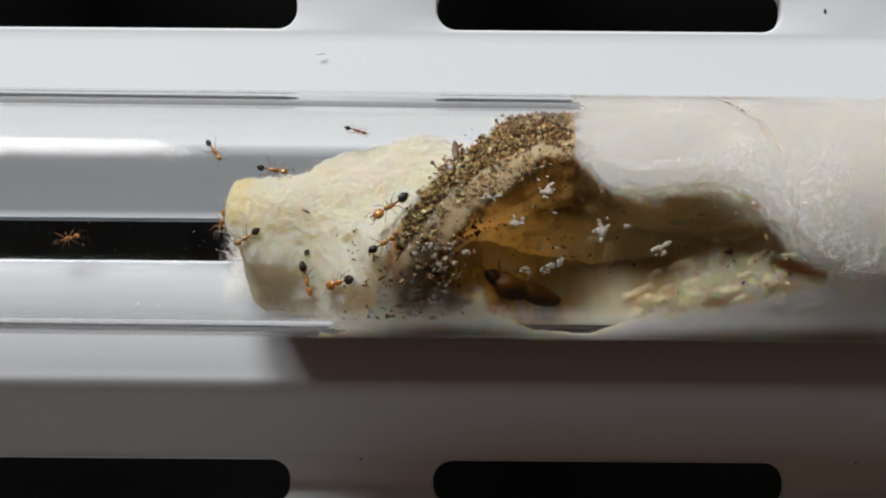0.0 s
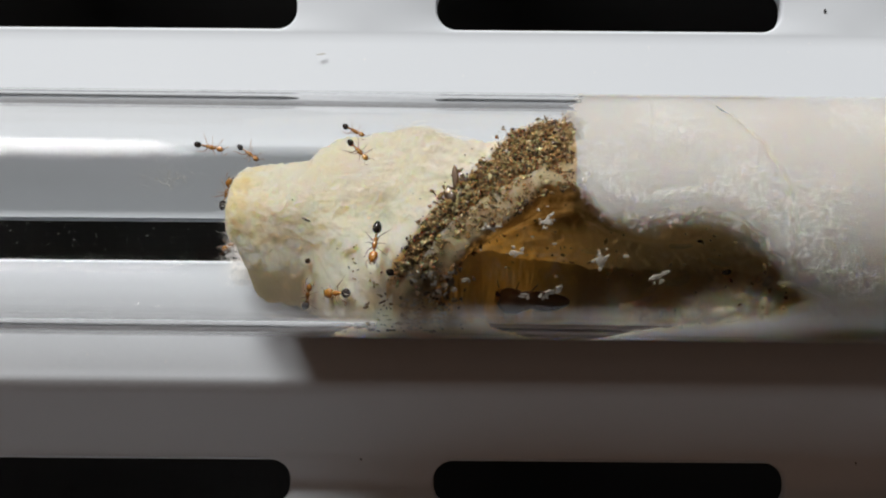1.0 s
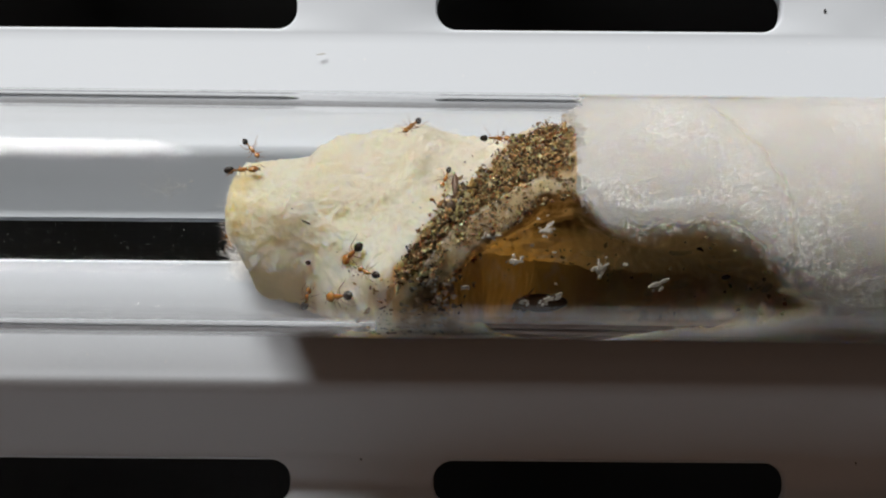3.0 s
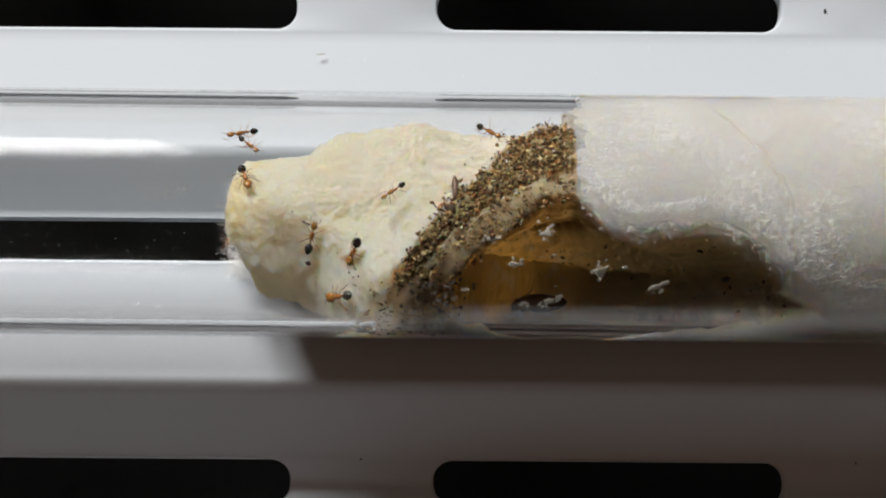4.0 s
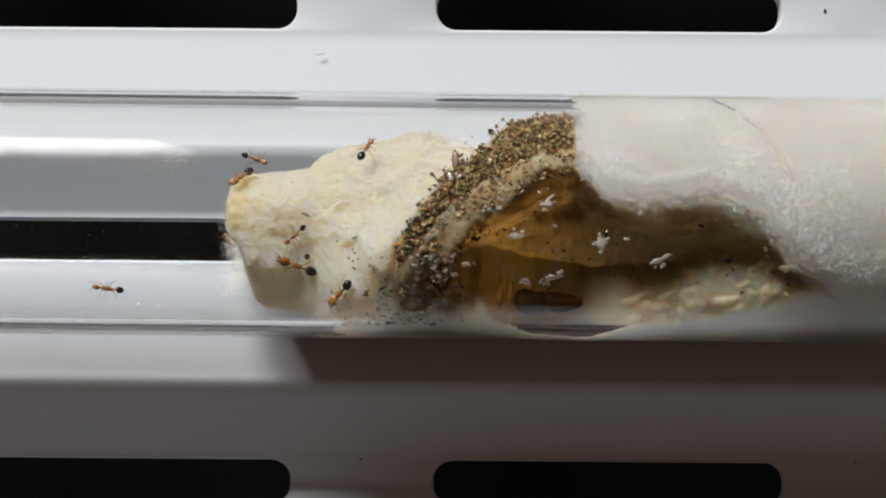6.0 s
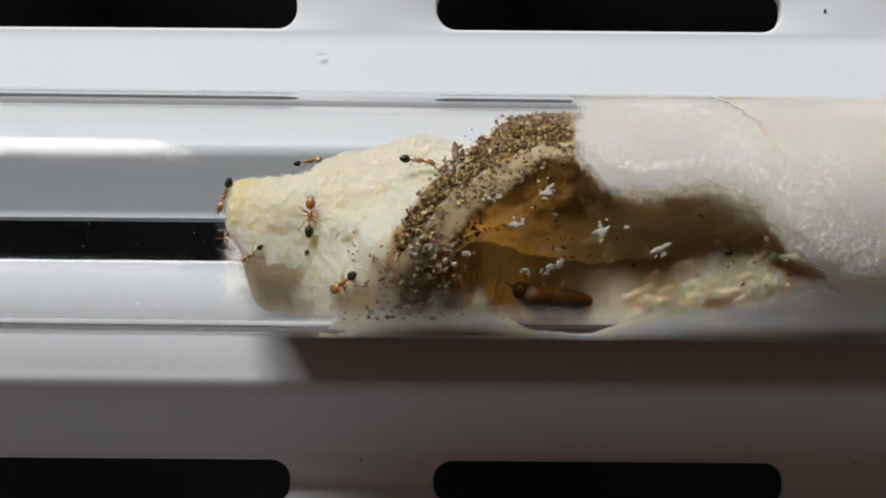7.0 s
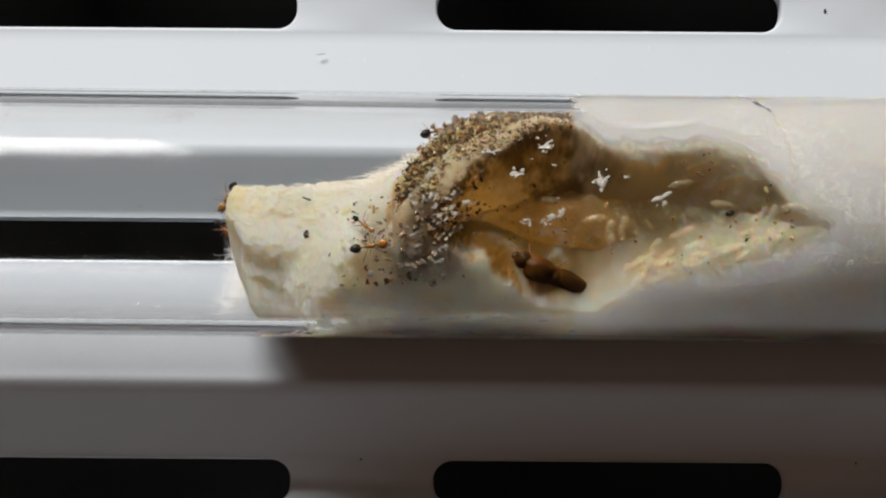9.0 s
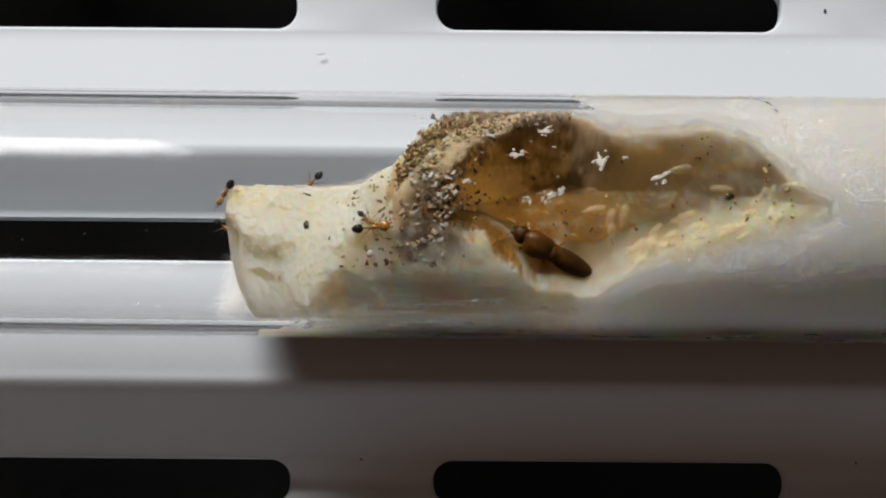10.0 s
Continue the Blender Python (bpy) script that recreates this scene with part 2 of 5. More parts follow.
    tagged(ob, "white ribbed plastic grille panel with rows of rounded slots", "panel", kind="structure")
    bm = bmesh.new()
    bmesh.ops.create_grid(bm, x_segments=1, y_segments=1, size=4200 * U)
    base = new("housing", finish("housing", bm, BLACK, False))
    base.location.z = -780 * U
    tagged(base, "black unlit bottom of the housing under the grille", "housing", kind="structure")


build_panel()


def panel_mark(x, y, z, size, label):
    bm = bmesh.new()
    blob(bm, (0, 0, 0), [k * U for k in size], 10, 6, None, 0.4)
    ob = new("dust_speck", finish("dust_speck", bm, BLACK if size[0] < 5 else FLAKE))
    ob.location = (x * U, y * U, z * U)
    tagged(ob, label, "speck")


panel_mark(735, 432, Z_SLOT + 1.0, (3, 3.4, 1.6), "black dust speck on the white panel")
panel_mark(-238, 335, Z_RIDGE - 28.2, (7, 1.0, 0.8), "short grey hair on the white panel")
panel_mark(-232, 337, Z_RIDGE - 29.2, (5.2, 0.8, 0.8), "short grey hair on the white panel")


def build_room():
    """Plain unseen walls added to close the place, with one window opening that lets the sun in."""
    z0, z1, h, th = -0.034, 2.2, 1.5, 0.1
    def slab(name, x0, x1, y0, y1, za, zb, label, category, mat=PAINT):
        bm = bmesh.new()
        bmesh.ops.create_cube(bm, size=1.0)
        for v in bm.verts:
            v.co = Vector(((x0 + x1) / 2 + v.co.x * (x1 - x0), (y0 + y1) / 2 + v.co.y * (y1 - y0), (za + zb) / 2 + v.co.z * (zb - za)))
        tagged(new(name, finish(name, bm, mat, False)), label, category, kind="structure")
    slab("floor", -h - th, h + th, -h - th, h + th, z0 - th, z0, "plain grey floor under the grille housing", "floor")
    slab("ceiling", -h - th, h + th, -h - th, h + th, z1, z1 + th, "unseen ceiling kept dark to dim reflections in the glass", "ceiling", CEILING)
    slab("wall_south", -h - th, h + th, -h - th, -h, z0, z1, "plain painted wall", "wall")
    slab("wall_west", -h - th, -h, -h, h, z0, z1, "plain painted wall", "wall")
    slab("wall_east", h, h + th, -h, h, z0, z1, "plain painted wall", "wall")
    wx0, wx1, wz0, wz1 = WIN_X - WIN_W / 2, WIN_X + WIN_W / 2, WIN_Z - WIN_H / 2, WIN_Z + WIN_H / 2
    slab("wall_north", -h, wx0, h, h + th, z0, z1, "plain painted wall beside the window", "wall")
    slab("wall_north", wx1, h, h, h + th, z0, z1, "plain painted wall beside the window", "wall")
    slab("wall_north", wx0, wx1, h, h + th, z0, wz0, "plain painted wall below the window", "wall")
    slab("wall_north", wx0, wx1, h, h + th, wz1, z1, "plain painted wall above the window", "wall")


build_room()

# ---- nest shape ----
def smooth(a):
    a = np.clip(a, 0.0, 1.0)
    return a * a * (3 - 2 * a)


def planes(x):
    """Flat cuts of the cream wad: direction in degrees and distance from the axis, along x."""
    f = lambda *k: np.interp(x, k[0::2], k[1::2])
    return ((-5, f(395, 90, 560, 100, 650, 150, 710, 400)),
            (42, f(395, 55, 560, 58, 640, 110, 710, 400)),
            (90, f(395, 55, 560, 48, 640, 53, 700, 82, 730, 102, 800, 112, 1005, 110)),
            (124, f(395, 70, 540, 84, 600, 148, 660, 184, 720, 192, 800, 140, 1005, 110)),
            (143, f(395, 100, 450, 118, 550, 162, 600, 190, 700, 235, 760, 215, 800, 170, 870, 125, 1005, 110)))


def band(x):
    """Angle of the soil bank's crest along x."""
    return np.interp(x, [690, 720, 740, 800, 850, 900, 950, 1005], [14, 26, 35, 57, 67, 83, 90, 91])


def bank(x):
    """Half the bank's width, in degrees."""
    return np.interp(x, [690, 800, 850, 900, 950, 1005], [9, 10, 12, 17, 19, 20])


def curve(x, xs, ys, soft):
    """A line through knots, rounded over a length of soft to each side."""
    return sum(np.interp(x + d * soft, xs, ys) for d in (-1.0, -0.6, -0.2, 0.2, 0.6, 1.0)) / 6


def chamber(x, phi):
    """Depth of the brood chamber below the glass, and how far inside its rim a place lies."""
    top = curve(x, [755, 780, 830, 900, 950, 1000, 1015, 1060, 1110, 1221, 1258, 1296, 1323, 1346, 1375, 1402, 1420],
                    [6, 20, 37, 53, 64, 68, 61, 49, 46, 51, 47, 42, 34, 26, 18, 12, 6], 7)
    low = curve(x, [755, 800, 880, 915, 1050, 1075, 1100, 1200, 1300, 1400, 1420],
                    [4, -10, -15, -36, -42, -30, -24, -17, -10, -1, 7], 30)
    edge = np.minimum(top - phi, phi - low) * 3.3
    edge = np.minimum(edge, np.minimum((x - 750) * 0.9, (1420 - x) * 1.3))
    deep = curve(x, [760, 860, 1000, 1150, 1300, 1420], [60, 118, 119, 76, 42, 22], 50)
    slope = curve(x, [900, 1000, 1080, 1220], [75, 40, 50, 110], 40)
    return deep * smooth(edge / slope), edge


def nest_radius(x, phi):
    """Distance of the cotton's surface from the axis; phi in degrees, -180 to 180."""
    x, phi = np.broadcast_arrays(np.asarray(x, float), np.asarray(phi, float))
    inv = np.full(x.shape, (1 / (R_IN - 3.0))) ** 9
    for a, h in planes(x):
        c = np.clip(np.cos(np.radians(phi - a)), 0, None) / h
        inv = inv + c ** 9
    wad = inv ** (-1 / 9)
    gap = smooth((phi - band(x) - bank(x) + 2) / 10.0) * smooth((178 - phi) / 14.0)
    full = R_IN - 1.0
    r = np.where(x < 690, wad, full + (wad - full) * gap)
    r = np.where((x >= 690) & (x < 720), wad + (r - wad) * smooth((x - 690) / 30), r)
    fold = np.interp(phi, [-120, -45, -10, 25, 40], [470, 500, 562, 640, 690])
    reach = smooth((x - fold) / 75.0) * smooth((38 - phi) / 22.0) * smooth((phi + 150) / 30.0) * (x < 720)
    r = r + reach * np.maximum(full - 6 - r, 0)
    r = r - 13 * smooth((1 - np.abs(phi - band(x)) / bank(x)) * 2) * ((x > 700) & (x < 1004))
    r = np.where(x > 1006 + 9 * np.sin(phi * 0.21) + 6 * np.sin(phi * 0.63 + 1) + 3 * np.sin(phi * 1.9) + 66 * smooth((-22 - phi) / 18.0) * (phi > -150), full, r)
    # the blunt free end, drawn in towards the lower side
    low = smooth((20 - phi) / 60.0) * smooth((phi + 170) / 40.0)
    start, length = 400 + 26 * low * smooth((phi + 125) / 40.0), 26 + 22 * low
    end = np.clip((x - start) / length, 0, 1)
    r = r * np.sqrt(np.clip(1 - (1 - end) ** 2.4, 0, 1))
    return np.maximum(r - chamber(x, phi)[0], 3.0)


def lumps(x, phi, r):
    """Wads, creases and pits of the matted cotton."""
    s, c = np.sin(np.radians(phi)), np.cos(np.radians(phi))
    out = np.empty(x.shape)
    for k in np.ndindex(x.shape):
        p = Vector((x[k], r[k] * s[k], r[k] * c[k])) * 0.011
        q = Vector((p.x * 0.9 + p.y * 0.6, p.y * 1.5 - p.x * 0.5, p.z * 2.0)) + 0.35 * noise.noise_vector(p * 2.2)
        fold = 1 - abs(noise.noise(q * 1.15))
        thread = Vector((p.x * 9 + p.y * 5, p.y * 2.2 - p.x * 1.4, p.z * 2.2)) + 0.6 * noise.noise_vector(p * 3.0)
        out[k] = 10.0 * noise.noise(p * 1.1) + 11.0 * (fold - 0.75) - 4.0 * abs(noise.noise(p * 2.3 + q)) + 3.2 * noise.noise(p * 6.5) + 2.4 * noise.noise(thread) + 1.4 * noise.noise(p * 19)
        # torn tufts and strands, drawn out along the roll
        strand = Vector((p.x * 2.6 + p.y * 1.5, p.y * 0.7 - p.x * 0.4, p.z * 0.7)) + 1.1 * noise.noise_vector(p * 1.7)
        tuft = 1 - abs(noise.noise(strand)) * 2
        loose = min(1.0, max(0.0, (760 - x[k]) / 60))
        out[k] += loose * (3.0 * max(0.0, tuft) ** 2 - 1.5 + 2.4 * noise.noise(p * 7 + q) + 1.6 * noise.noise(p * 15 - q) - 9.0 * max(0.0, noise.noise(q * 0.8 + p) - 0.22))
        out[k] += 2.5 * noise.noise(p * 4.5 + q) * min(1.0, max(0.0, (480 - x[k]) / 60))
    return out


def crease(phi):
    """Where a seam of folded wadding runs."""
    return np.interp(phi, [10, 45, 60, 75, 95, 120, 150], [1366, 1362, 1356, 1340, 1300, 1245, 1205])


def noise_row(phis):
    return np.array([noise.noise(Vector((b * 0.12, 2, 6))) for b in phis])[None]


def wad(name, xs, n_phi, mat, label):
    phis = np.linspace(-180, 180, n_phi, endpoint=False)
    x, phi = np.meshgrid(xs, phis, indexing="ij")
    wob = np.array([[4.5 * noise.noise(Vector((a * 0.03, b * 0.09, 3))) + 0.6 * noise.noise(Vector((a * 0.11, b * 0.3, 7))) for b in phis] for a in xs])
    jag = np.array([[0.9 * noise.noise(Vector((a * 0.16, b * 0.5, 5))) + 0.6 * noise.noise(Vector((a * 0.4, b * 1.2, 8))) for b in phis] for a in xs])
    wob = (wob + jag * 1.7 * smooth((1000 - x) / 80)) * smooth((x - 640) / 120)
    wob = wob * (1 - 0.75 * smooth(chamber(x, phi)[1] / 45.0))
    r = nest_radius(x + wob * 1.5, np.clip(phi + wob, -180, 180))
    free = smooth((R_IN - 2 - r) / 14.0)
    inside = smooth(chamber(x + wob * 1.5, phi + wob)[1] / 30.0)
    r = r + lumps(x, phi, r) * (0.25 + 0.75 * free) * smooth(r / 30) * (1 - 0.4 * inside)
    r = np.minimum(r, R_IN - 0.4)
    edge = chamber(x + wob * 1.5, phi + wob)[1]
    stain = smooth((edge + np.interp(x, [1000, 1100], [6, 16])) / np.interp(x, [1000, 1100], [26, 44]))
    lowpart = smooth((phi - np.interp(x, [840, 900, 950, 1010, 1060, 1100, 1200, 1350], [-56, -50, -51, -51, -41, -29, -13, 4])) / 22.0)
    # the pale floor keeps extra brown, painted in for shade that falls there
    stain = stain * (0.44 + 0.56 * lowpart) * np.interp(x, [900, 1050, 1200, 1300, 1450], [1, 0.95, 0.8, 0.6, 0.5])
    sin_phi, cos_phi = np.sin(np.radians(phi)), np.cos(np.radians(phi))
    def cloud(octaves):
        """Noise in the cotton's own space, as (size, strength, seed) octaves."""
        out = np.zeros(x.shape)
        for k in np.ndindex(x.shape):
            p = Vector((x[k], r[k] * sin_phi[k], r[k] * cos_phi[k]))
            out[k] = sum(g * noise.noise(p * f + Vector((0, 0, e))) for f, g, e in octaves)
        return out
    murk = cloud(((0.016, 1.0, 21), (0.045, 0.7, 13), (0.12, 0.4, 15)))
    damp_skin = smooth((-16 - phi) / 20.0) * smooth((phi + 150) / 20.0) * smooth((x - 520) / 90.0) * smooth((1075 - x) / 60.0)
    stain = np.maximum(stain, np.clip(0.14 + 0.3 * murk, 0.03, 0.34) * damp_skin)
    murk = murk * np.interp(x, [1000, 1120], [1.0, 0.45])
    stain = stain * np.clip(0.82 + 0.85 * murk, 0.25, 1.0)
    lean = (phi - band(x)) / bank(x)
    soiled = smooth((1.1 + lean) * 3) * smooth((0.45 + 0.5 * murk - lean) * 4) * (x > 690) * (x < 1005)
    stain = np.maximum(stain, 0.85 * soiled)
    rim = smooth((edge + 88) / 30.0) * (x > 700) * np.where(edge > 0, smooth((1150 - x) / 200.0), x < 1004) * smooth((phi + 10) / 12.0)
    stain = np.maximum(stain, (0.68 + 0.27 * smooth((edge + 2) / 10.0)) * rim)
    # the fold's shadow is painted in as a faint tan line
    shaded_fold = np.exp(-((x - crease(phi) - 9 * noise_row(phis)) / 6.0) ** 2) * smooth((phi - 12) / 20.0) * smooth((135 - phi) / 25.0)
    stain = np.maximum(stain, 0.15 * shaded_fold)
    touch = np.array([[noise.noise(Vector((a * 0.011, b * 0.033, 9))) + 0.5 * noise.noise(Vector((a * 0.05, b * 0.15, 4))) for b in phis] for a in xs])
    streak = np.array([[noise.noise(Vector((a * 0.012, b * 0.16, 2))) + 0.6 * noise.noise(Vector((a * 0.05, b * 0.4, 7))) for b in phis] for a in xs])
    upper = np.where(x > 1010, smooth((phi + 76) / 26.0), smooth((phi + 42) / 22.0))
    press = upper * (6.3 + 0.8 * touch) + (1 - upper) * (-1.5 + 4.5 * streak + smooth((-60 - phi) / 16.0) * (-2.5 + 5.0 * smooth((streak + 0.08 + 0.5 * touch) / 0.16)))
    press = press - 1.5 * smooth((edge + 26 + 48 * touch) / 26.0) * smooth((phi - 14) / 10.0) * (x > 1000)
    seam = 1006 + 9 * np.sin(phi * 0.21) + 6 * np.sin(phi * 0.63 + 1) + 3 * np.sin(phi * 1.9) + 66 * smooth((-22 - phi) / 18.0) * (phi > -150)
    flush = smooth((x - seam - 1) / 6.0) * smooth((-1 - edge) / (13.0 + 30.0 * smooth((12 - phi) / 14.0)))
    r = r + flush * (R_IN + press - 2.0 * shaded_fold - r)
    skin = (1 - upper) * smooth((x - 560) / 120.0) * (phi > -150)
    meet = skin * smooth((r - R_IN + 26) / 20.0) * (x <= seam + 3) * smooth((-4 - edge) / 10.0)
    r = r + meet * (R_IN + press - r)
    a = np.radians(phi)
    co = np.stack([(x - 784) * U, r * np.sin(a) * U, r * np.cos(a) * U], -1)
    me = grid_mesh(name, co, len(xs), n_phi, mat, close_cols=True, caps=True)
    at = me.attributes.new("stain", "FLOAT", "POINT")
    at.data.foreach_set("value", stain.ravel().astype(np.float32))
    grime = cloud(((0.05, 1.0, 12), (0.16, 0.6, 2)))
    # dark brown along the rim, in the lower left corner and on the upper wall
    dark_brown = np.exp(-((edge - 9 - 6 * grime) / 20.0) ** 2) * smooth((1010 - x) / 60.0) * smooth((phi - 8) / 14.0)
    corner = smooth((x - np.interp(phi, [-40, 5, 30], [690, 700, 745])) / 28.0) * smooth((850 - x) / 60.0) * smooth((phi + 27) / 18.0) * smooth((30 - phi) / 14.0)
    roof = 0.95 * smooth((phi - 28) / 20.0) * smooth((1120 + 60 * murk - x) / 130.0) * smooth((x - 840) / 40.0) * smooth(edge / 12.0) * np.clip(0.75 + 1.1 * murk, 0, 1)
    dark_brown = dark_brown * smooth(0.68 + 1.5 * grime) * smooth((x - 690) / 20.0)
    dark_brown = np.maximum(dark_brown, corner * np.clip(0.95 + 0.6 * grime, 0.5, 1.0))
    dark_brown = np.maximum(dark_brown, roof)
    at = me.attributes.new("dark_brown", "FLOAT", "POINT")
    at.data.foreach_set("value", (0.9 * dark_brown).ravel().astype(np.float32))
    at = me.attributes.new("pale", "FLOAT", "POINT")
    at.data.foreach_set("value", np.maximum(smooth((x - 920) / 200.0), 0.8 * smooth((4 - edge) / 8.0) * smooth((grime + 0.5) / 0.5)).ravel().astype(np.float32))
    at = me.attributes.new("yellow", "FLOAT", "POINT")
    damp = smooth((505 - x) / 80.0) * smooth((phi - 10) / 30.0) * smooth(0.6 + 1.3 * grime)
    damp = np.maximum(0.75 * damp, 0.5 * (1 - lowpart) * smooth((edge + 4) / 20.0) * smooth((x - 1040) / 60.0) * smooth(0.7 + 1.2 * grime))
    at.data.foreach_set("value", damp.ravel().astype(np.float32))
    at = me.attributes.new("lining", "FLOAT", "POINT")
    at.data.foreach_set("value", (smooth((edge + 4) / 24.0) * lowpart * np.clip(0.95 + 0.7 * murk, 0.45, 1.0)).ravel().astype(np.float32))
    at = me.attributes.new("den", "FLOAT", "POINT")
    at.data.foreach_set("value", smooth((edge + 14) / 40.0).ravel().astype(np.float32))
    at = me.attributes.new("clean", "FLOAT", "POINT")
    at.data.foreach_set("value", np.where(edge > -6, 0.35 * smooth((x - 880) / 260), np.maximum(smooth((x - 990) / 20), 0.25 * smooth((-16 - phi) / 22.0) * smooth((x - 600) / 120.0) * (phi > -160))).ravel().astype(np.float32))
    ob = new(name, me)
    return tagged(ob, label, "cotton")


TURNING = []                    # everything that turns with the tube, with its place in the tube


def turns(ob, base=None, seat=None):
    TURNING.append((ob, base or Matrix(), seat or Matrix()))
    return ob


xs = np.concatenate([np.linspace(399, 432, 22), np.linspace(434, 1000, 330), np.linspace(1002, 1010, 8), np.linspace(1013, 1480, 220), np.linspace(1486, 1690, 60)])
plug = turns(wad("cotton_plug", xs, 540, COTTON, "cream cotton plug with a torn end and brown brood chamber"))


def build_reflector():
    """A hidden white roll added inside the wadding to bounce light into the chamber."""
    n, a = 40, radians(193)
    rows = [(775, 30)] + [(x, 62) for x in np.linspace(830, 1660, 12)] + [(1680, 40)]
    co = np.zeros((len(rows), n, 3))
    for i, (x, r) in enumerate(rows):
        for k in range(n):
            b = 2 * math.pi * k / n
            rr = r * (1 + 0.03 * math.sin(3 * b + i))
            co[i, k] = (wx(x), (105 * math.sin(a) + rr * math.sin(b)) * U, (105 * math.cos(a) + rr * math.cos(b)) * U)
    return grid_mesh("inner_reflector", co, len(rows), n, FIBRE, close_cols=True, caps=True)


inner_reflector = new("inner_reflector", build_reflector())
inner_reflector.parent = plug


# ---- glass tube ----
def build_tube():
    n = 160
    prof = [(-1500, GLASS_OUT - 14), (-1500, GLASS_OUT - 5), (-1495, GLASS_OUT)]
    prof += [(x, GLASS_OUT) for x in np.linspace(-1400, 2700, 12)]
    prof += [(2700 + GLASS_OUT * math.sin(a), GLASS_OUT * math.cos(a)) for a in np.linspace(0.15, 1.56, 10)]
    inner = [(2700 + GLASS_IN * math.sin(a), GLASS_IN * math.cos(a)) for a in np.linspace(1.56, 0.15, 10)]
    inner += [(x, GLASS_IN) for x in np.linspace(2700, -1400, 12)] + [(-1495, GLASS_IN), (-1500, GLASS_IN + 5)]
    prof += inner + [prof[0]]
    a = np.linspace(0, 2 * np.pi, n, endpoint=False)
    p = np.array(prof)
    co = np.stack([np.repeat((p[:, :1] - 784) * U, n, 1), p[:, 1:] * np.sin(a) * U, p[:, 1:] * np.cos(a) * U], -1)
    me = grid_mesh("test_tube", co, len(prof), n, GLASS, close_cols=True)
    bm = bmesh.new()
    bm.from_mesh(me)
    bmesh.ops.remove_doubles(bm, verts=bm.verts, dist=1e-8)
    bmesh.ops.recalc_face_normals(bm, faces=bm.faces)
    bm.to_mesh(me)
    bm.free()
    ob = new("test_tube", me)
    ob.visible_shadow = False
    pick = random.Random(3)
    for name, mat, count, label in (("smudge", FLAKE, 260, "whitish smudge on the glass"), ("scratches", FIBRE, 620, "fine pale scratches and dust on the glass")):
        bm = bmesh.new()
        for i in range(count):
            if name == "smudge":
                x, phi, size = 330 + pick.gauss(0, 26), 64 + pick.gauss(0, 3.2), pick.uniform(0.25, 0.8)
            else:
                x, phi, size = pick.uniform(-40, 430), (pick.gauss(42, 11) if i % 5 else pick.uniform(-60, 80)), pick.choice((0.16, 0.2, 0.28, 0.45))
            a = radians(phi)
            p = Vector(((x - 784), R_IN * math.sin(a), R_IN * math.cos(a))) * U
            d = Vector((pick.gauss(0, 1), pick.gauss(0, 0.5) * math.cos(a), -pick.gauss(0, 0.5) * math.sin(a))).normalized()
            n = size * U * pick.choice((0.6, 1.5, 1.5, 5.0))
            tube_along(bm, [p - d * n, p, p + d * n], [size * U * 0.3, size * U * 0.6, size * U * 0.3], 5)
        part(name, bm, mat, ob, label)
    return turns(tagged(ob, "clear glass test tube lying in the panel's groove", "test tube"), None, pose(0, 7 * U, 1 * U, 0, 0, -0.2))


build_tube()


# ---- things inside the tube ----
def in_tube(x, phi, r, spin=0.0, tip=0.0):
    """A place in the tube: z looks out to the glass, x runs along the tube, turned by spin."""
    a = radians(phi)
    out = Vector((0, math.sin(a), math.cos(a)))
    ex = Vector((1, 0, 0))
    ey = out.cross(ex)
    m = Matrix((ex, ey, out)).transposed().to_4x4()
    return Matrix.Translation((wx(x), r * U * out.y, r * U * out.z)) @ m @ pose(0, 0, 0, 0, tip, spin)


def surface(x, phi):
    return float(nest_radius(x, phi))


rng = random.Random(7)


